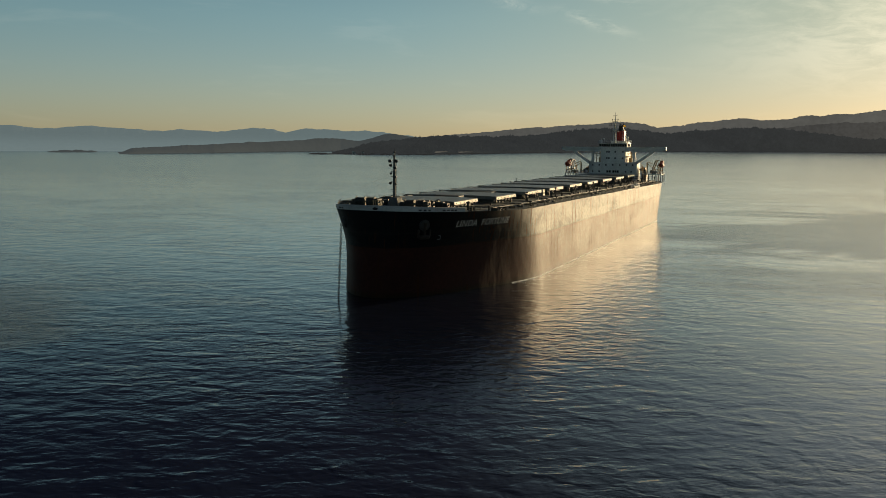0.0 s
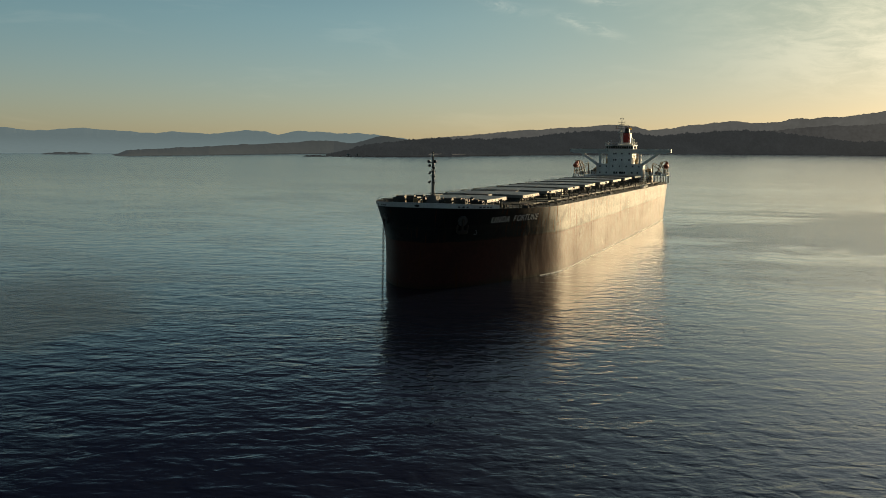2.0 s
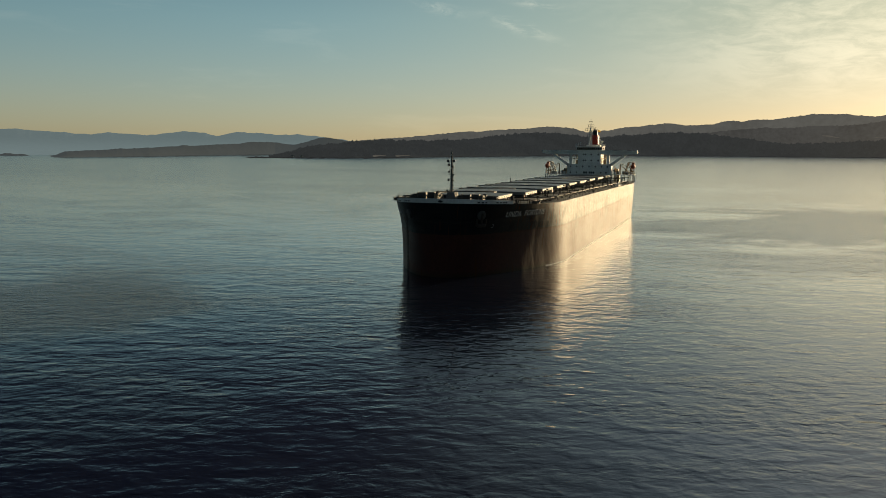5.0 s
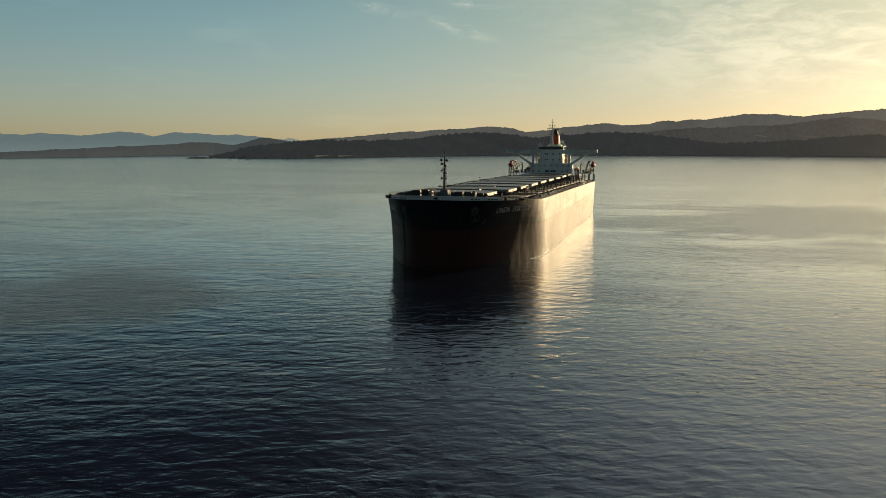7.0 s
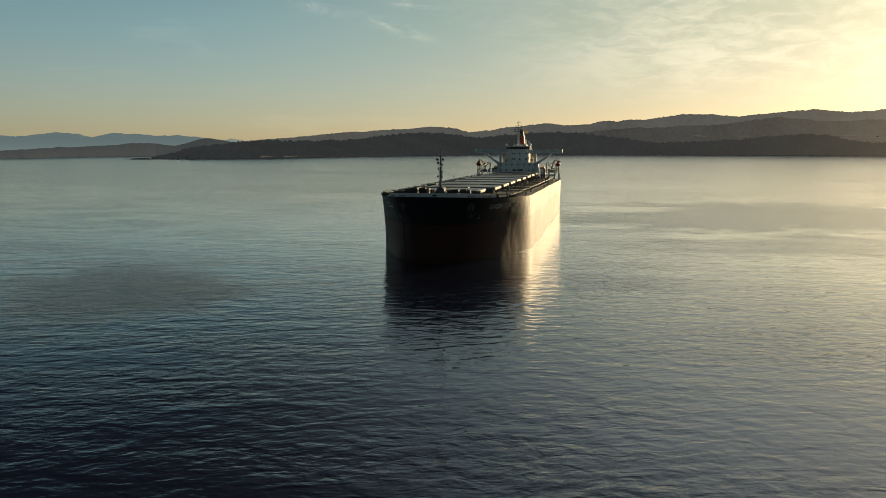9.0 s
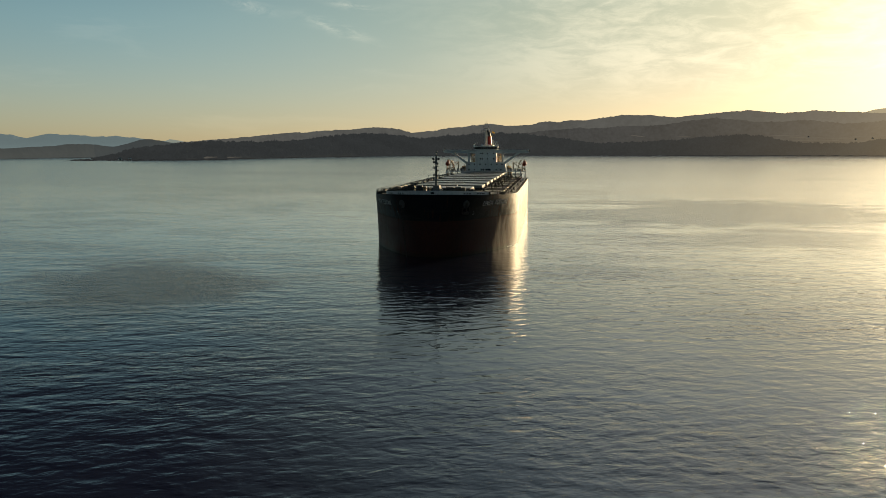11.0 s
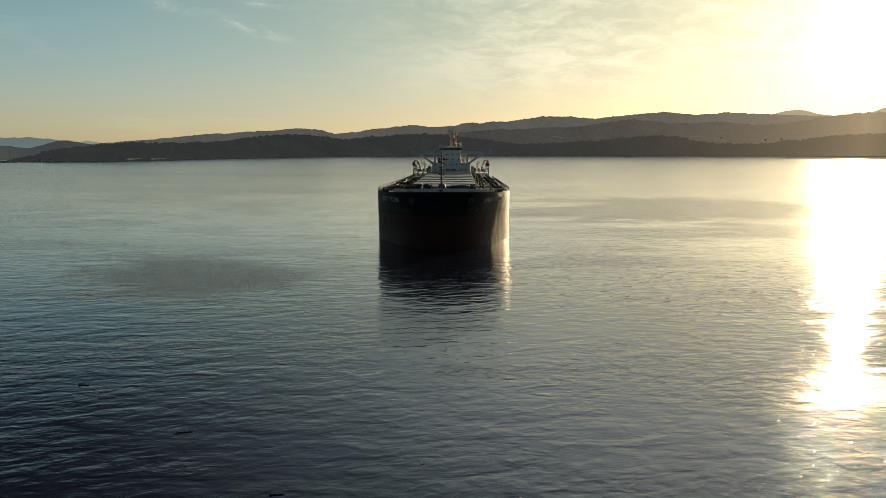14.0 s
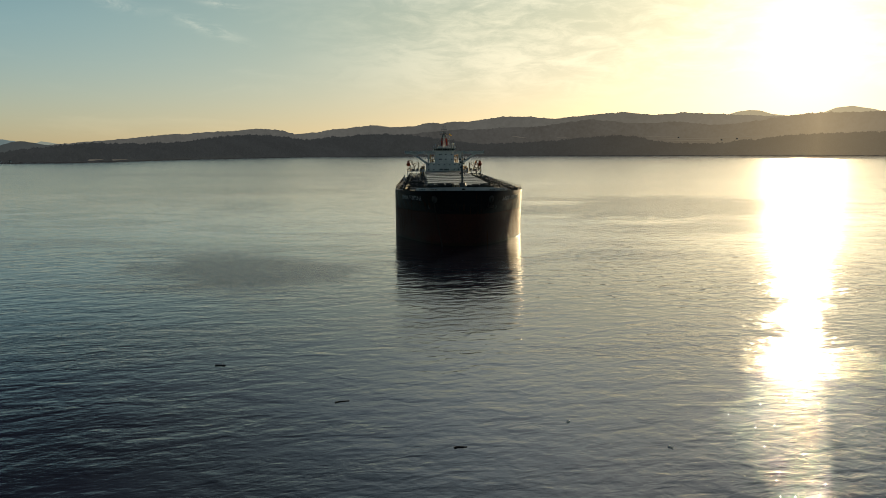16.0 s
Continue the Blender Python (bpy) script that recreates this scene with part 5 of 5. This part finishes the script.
# boat decks beside the house, with lifeboats in davits
def build_boat_side(s):
    def X(a, b):
        return min(s * a, s * b), max(s * a, s * b)

    def run(mat, name, rods, label="", sides=6, parent=None):
        b = bmesh.new()
        for p, q, r in rods:
            rod(b, (s * p[0], HY + p[1], p[2]), (s * q[0], HY + q[1], q[2]), r, sides=sides)
        return part(name, b, mat, parent, label)

    plat = part("boat_deck", box(bmesh.new(), *X(10.4, 21.0), HY - 1.0, HY + 9.5, 18.05, 18.3), M_white, ship, "white side deck on pillars")
    for x, ys in ((12.5, (-0.7, 4.0, 8.8)), (15.6, (-0.7, 8.8)), (18.4, (-0.7, 4.0, 8.8)), (20.7, (-0.7, 4.0, 8.8))):
        for y in ys:
            run(M_white, "pillar", [((x, y, 14.6), (x, y, 18.1), 0.2)], sides=8, parent=plat)
    # buff houses and stair under and behind the platform, in the low sun
    part("stair_house", box(bmesh.new(), *X(11.2, 13.6), HY + 5.5, HY + 8.6, 14.7, 18.05, 0.06), M_buff, plat, "buff steel stair house under the side deck")
    part("store_house", box(bmesh.new(), *X(11.0, 13.0), HY + 6.0, HY + 9.2, 18.3, 20.9, 0.08), M_buff, plat, "buff steel store house on the side deck")
    run(M_buff, "stair", [((13.4, 5.2, 18.3), (11.2, 5.2, 22.4), 0.12), ((13.4, 5.9, 18.3), (11.2, 5.9, 22.4), 0.12)]
        + [((13.4 - 0.22 * i, 5.2, 18.3 + 0.41 * i), (13.4 - 0.22 * i, 5.9, 18.3 + 0.41 * i), 0.05) for i in range(1, 10)], "buff painted open stair", 5, plat)
    railing([(s * 10.6, HY - 0.9, 18.3), (s * 20.9, HY - 0.9, 18.3)], gap=1.3, mat=M_white)
    railing([(s * 20.9, HY - 0.9, 18.3), (s * 20.9, HY + 9.4, 18.3)], gap=1.6, mat=M_white)
    # davit towers: outboard legs under the boat, raking arms and ties
    for y in (0.2, 5.0):
        run(M_davit, "davit", [((19.3, y, 18.3), (19.4, y, 21.4), 0.22), ((20.6, y, 18.3), (20.5, y, 21.2), 0.2), ((19.3, y, 19.6), (20.6, y, 19.7), 0.1),
                               ((19.3, y, 20.8), (20.6, y, 18.6), 0.08), ((16.4, y, 18.3), (18.2, y, 24.0), 0.2), ((18.2, y, 24.0), (20.3, y, 24.3), 0.16),
                               ((18.2, y, 24.0), (19.3, y, 20.9), 0.12), ((16.9, y, 20.0), (19.3, y, 20.1), 0.1), ((20.3, y, 24.3), (20.3, y, 23.1), 0.05)],
            "brown painted lifeboat davit", 6, plat)
    run(M_davit, "davit_tie", [((18.2, 0.2, 24.0), (18.2, 5.0, 24.0), 0.1), ((20.5, 0.2, 21.2), (20.5, 5.0, 21.2), 0.12), ((16.6, 0.2, 19.0), (17.6, 5.0, 22.2), 0.07)], "", 6, plat)
    part("davit_winch", rod(box(bmesh.new(), *X(16.6, 18.2), HY + 1.9, HY + 3.2, 18.3, 19.2, 0.1), (s * 16.4, HY + 2.5, 19.1), (s * 18.4, HY + 2.5, 19.1), 0.42, sides=12), M_gear, plat, "dark davit winch")
    # stores crane: pedestal and two jibs laid outboard
    run(M_buff, "stores_crane", [((14.4, 2.0, 18.3), (14.4, 2.0, 22.9), 0.3), ((14.4, 2.0, 22.8), (18.6, 1.0, 19.5), 0.15), ((14.9, 2.4, 23.3), (18.9, 2.6, 21.6), 0.12),
                                 ((14.4, 2.0, 22.9), (14.9, 2.4, 23.5), 0.12), ((14.9, 2.4, 23.4), (17.0, 1.6, 20.8), 0.05)], "buff painted stores crane with lowered jib", 6, plat)
    for x, y, h, m in ((12.0, 1.2, 1.2, M_white), (13.2, 3.6, 1.8, M_gear), (15.4, 6.8, 1.4, M_gear), (18.6, 7.6, 1.1, M_white)):
        part("locker", box(bmesh.new(), s * x - 0.5, s * x + 0.5, HY + y - 0.45, HY + y + 0.45, 18.3, 18.3 + h, 0.08), m, plat)
    # enclosed lifeboat
    b = bmesh.new()
    rings = []
    for i in range(9):
        u = -1 + i / 4
        k = math.sqrt(max(0.02, 1 - abs(u) ** 2.6))
        rings.append([b.verts.new((s * 20.3 + math.cos(g) * 1.15 * k, HY + 2.6 + u * 3.4, 22.2 + math.sin(g) * (1.1 if math.sin(g) > 0 else 1.25) * k)) for g in [j * math.pi / 6 for j in range(12)]])
    for p, q in zip(rings, rings[1:]):
        for j in range(12):
            b.faces.new((p[j], p[(j + 1) % 12], q[(j + 1) % 12], q[j]))
    b.faces.new(rings[0])
    b.faces.new(rings[-1][::-1])
    bmesh.ops.recalc_face_normals(b, faces=b.faces[:])
    boat = part("lifeboat", b, M_orange, ship, "dark orange enclosed lifeboat hung in davits", smooth=True)
    part("cockpit", box(bmesh.new(), s * 20.3 - 0.65, s * 20.3 + 0.65, HY + 3.2, HY + 4.8, 23.0, 23.9, 0.2), M_orange, boat)
    part("fender", box(bmesh.new(), s * 20.3 - 1.2, s * 20.3 + 1.2, HY + 0.2, HY + 5.0, 21.85, 22.05, 0.05), M_black, boat)
    run(M_gear, "ventilator", [((11.7, 2.0, 18.3), (11.7, 2.0, 19.9), 0.3), ((11.7, 2.0, 19.9), (11.7, 2.0, 20.4), 0.65)], "", 10, plat)


for s in (1, -1):
    build_boat_side(s)

# ------------------------------------------------------------------ bow marks, anchors and chain
TEXT = "LINDA FORTUNE"


def letter_mesh(ch, size):
    cu = bpy.data.curves.new("letter", "FONT")
    cu.body, cu.size, cu.extrude, cu.shear = ch, size, 0.012, 0.22
    ob = bpy.data.objects.new("letter", cu)
    scene.collection.objects.link(ob)
    bpy.context.view_layer.update()
    me = bpy.data.meshes.new_from_object(ob.evaluated_get(bpy.context.evaluated_depsgraph_get()))
    wd = max((v.co.x for v in me.vertices), default=0.0) - min((v.co.x for v in me.vertices), default=0.0)
    bpy.data.objects.remove(ob)
    return me, wd


def surface(y, z):
    """A point of the port side and its outward normal."""
    p = Vector((half_breadth(y, z), y, z))
    a = Vector((half_breadth(y + 0.3, z), y + 0.3, z)) - p
    b = Vector((half_breadth(y, z + 0.3), y, z + 0.3)) - p
    return p, a.cross(b).normalized(), a.normalized()


def write_name(s, y_start, y_end, z, size):
    """The ship's name, letter by letter, along the curve of the bow."""
    holder = new("bow_name")
    holder.parent = ship
    holder["label"] = "white slanted ship's name lettering"
    run = [0.0]
    pts = [y_start + (y_end - y_start) * i / 80 for i in range(81)]
    for a, b in zip(pts, pts[1:]):
        run.append(run[-1] + math.hypot(b - a, half_breadth(b, z) - half_breadth(a, z)))
    chars = TEXT if s > 0 else TEXT[::-1]
    made = [letter_mesh(ch, size) if ch != " " else (None, 0.55 * size) for ch in chars]
    gap = (run[-1] - sum(wd for me, wd in made)) / len(chars)
    left = 0.0
    for me, wd in made:
        at = left + wd / 2
        left += wd + gap
        if me is None:
            continue
        y = float(np.interp(at, run, pts))
        p, nrm, along = surface(y, z)
        if nrm.x < 0:
            nrm = -nrm
        me.materials.append(M_letter)
        o = new("letter", me)
        o.parent = holder
        up = nrm.cross(along).normalized()
        if up.z < 0:
            up = -up
        if s < 0:
            nrm, along, up, p = (Vector((-v.x, v.y, v.z)) for v in (nrm, along, up, p))
            along = -along
        m = Matrix((along, up, nrm)).transposed().to_4x4()
        m.translation = p + nrm * 0.035 - along * wd / 2 - up * size * 0.35
        o.matrix_world = m


write_name(1, 11.2, 26.8, 14.4, 2.0)
write_name(-1, 11.2, 26.8, 14.4, 2.0)


def mark(s, y, z, bars):
    """Small painted signs on the plating: bars given as (along, up, long, high)."""
    p, nrm, along = surface(y, z)
    if nrm.x < 0:
        nrm = -nrm
    up = nrm.cross(along).normalized()
    up = up if up.z > 0 else -up
    m = Matrix((along, up, nrm)).transposed().to_4x4()
    m.translation = p
    for a, u, wd, h in bars:
        b = box(bmesh.new(), a - wd / 2, a + wd / 2, u - h / 2, u + h / 2, 0.01, 0.04)
        bmesh.ops.transform(b, matrix=Matrix.Diagonal((s, 1, 1, 1)) @ m, verts=b.verts[:])
        bmesh.ops.recalc_face_normals(b, faces=b.faces[:])
        part("hull_mark", b, M_mast, ship, "small faded grey painted hull mark")


DRAUGHT = [(0.0, 0.9 * i, 0.42, 0.22) for i in range(6)]
for s in (1, -1):
    # bulb sign abaft the hawse, tug and draught signs further along
    mark(s, 8.2, 11.8, ((0.0, -0.4, 0.8, 0.16), (0.35, 0.0, 0.16, 0.7), (0.05, 0.4, 0.4, 0.14)))
    mark(s, 132, 8.6, DRAUGHT)
    mark(s, 226, 8.0, DRAUGHT)


def anchor(s):
    p, nrm, along = surface(4.8, 14.2)
    if nrm.x < 0:
        nrm = -nrm
    up = nrm.cross(along).normalized()
    up = up if up.z > 0 else -up
    m = Matrix((along, up, nrm)).transposed().to_4x4()
    m.translation = p
    flip = Matrix.Diagonal((s, 1, 1, 1))
    b = bmesh.new()
    rod(b, (0, 0.3, -0.4), (0, 0.3, 0.32), 1.3, 1.1, sides=18)
    bmesh.ops.transform(b, matrix=flip @ m, verts=b.verts[:])
    bmesh.ops.recalc_face_normals(b, faces=b.faces[:])
    part("hawse_pipe", b, M_hawse, ship, "dark rounded hawse pipe lip")
    if s > 0:
        b = bmesh.new()
        box(b, -0.26, 0.26, -2.2, 0.9, 0.05, 0.6, 0.08)
        box(b, -1.2, 1.2, -2.5, -1.7, 0.05, 0.85, 0.2)
        for k in (1, -1):
            box(b, k * 1.25 - 0.22, k * 1.25 + 0.22, -2.3, -0.5, 0.1, 0.5, 0.12)
        bmesh.ops.transform(b, matrix=flip @ m, verts=b.verts[:])
        bmesh.ops.recalc_face_normals(b, faces=b.faces[:])
        part("anchor", b, M_chain, ship, "rusty stockless anchor housed in the hawse")
    return flip @ m.translation


start = None
for s in (1, -1):
    start = anchor(s)


def chain(a, b):
    """The starboard cable, link by link, hanging into the water."""
    holder = new("anchor_chain")
    holder.parent = ship
    holder["label"] = "rusty anchor chain running down into the water"
    a, b = Vector(a), Vector(b)
    q = (b - a).to_track_quat("Z", "Y")
    bm = bmesh.new()
    seg = [(0.0, -0.34), (0.20, -0.2), (0.20, 0.2), (0.0, 0.34), (-0.20, 0.2), (-0.20, -0.2)]
    for (x0, z0), (x1, z1) in zip(seg, seg[1:] + seg[:1]):
        rod(bm, (x0, 0, z0), (x1, 0, z1), 0.062, sides=5)
    rod(bm, (-0.2, 0, 0), (0.2, 0, 0), 0.06, sides=5)
    me = bpy.data.meshes.new("link")
    bm.to_mesh(me)
    bm.free()
    me.materials.append(M_chain)
    n = int((b - a).length / 0.52)
    for i in range(n):
        o = new("link", me)
        o.parent = holder
        o.matrix_world = Matrix.Translation(a.lerp(b, i / n)) @ q.to_matrix().to_4x4() @ pose(0, 0, 0, 0, 0, 90 * (i % 2))


chain(start + Vector((-0.4, -0.7, -0.2)), (-6.7, -2.4, -0.6))

# broken line of wash where the lit side meets the water
def wash(side, y0, y1):
    bm = bmesh.new()
    r = random.Random(11)
    y = y0
    while y < y1:
        ln = r.uniform(0.8, 3.5)
        wd = r.uniform(0.09, 0.17)
        p, q = (Vector((side * (half_breadth(t, 0.1) + 0.02), t, 0.0)) for t in (y, y + ln))
        out = Vector((side, 0, 0))
        vs = [bm.verts.new(v) for v in (p + Vector((0, 0, wd * 1.1)), p + out * wd, q + out * wd * 0.7, q + Vector((0, 0, wd * 0.8)), p, q)]
        for f in ((0, 1, 2, 3), (4, 0, 3, 5), (0, 4, 1), (3, 2, 5), (1, 4, 5, 2)):
            bm.faces.new([vs[i] for i in f])
        y += ln + (r.uniform(0.0, 0.3) if r.random() < 0.94 else r.uniform(0.6, 2))
    bmesh.ops.recalc_face_normals(bm, faces=bm.faces[:])
    tagged(part("wash", bm, M_foam), "thin broken line of white wash along a ship's waterline", "foam", kind="stuff")


wash(1, 30, 222)

# ------------------------------------------------------------------ driftwood
def log(x, y, ln, turn, mat=None, r=0.11):
    bm = bmesh.new()
    for i in range(5):
        u0, u1 = i / 5, (i + 1) / 5
        rod(bm, (ln * (u0 - .5), 0.10 * math.sin(u0 * 5), 0.0), (ln * (u1 - .5), 0.10 * math.sin(u1 * 5), 0.0), r * (1 - 0.5 * u0), r * (1 - 0.5 * u1), sides=7)
    rod(bm, (ln * 0.15, 0, 0.02), (ln * 0.22, 0.35, 0.18), r * 0.4, r * 0.2, sides=5)
    ob = tagged(part("driftwood_log", bm, mat or M_wood), "dark wet driftwood log floating on calm sea" if mat is None else "pale bleached driftwood piece floating on calm sea", "driftwood", "floating driftwood")
    ob.matrix_world = pose(x, y, 0.02, 0, 0, turn)


for row in ((-41.9, -162.8, 1.5, 8), (-23.1, -182.6, 1.8, 30), (-9.6, -200.4, 1.3, 14)):
    log(*row)
for row in ((11.7, -201.3, 0.8, -60), (2.8, -191.9, 0.5, 80)):
    log(*row, M_letter, 0.12)
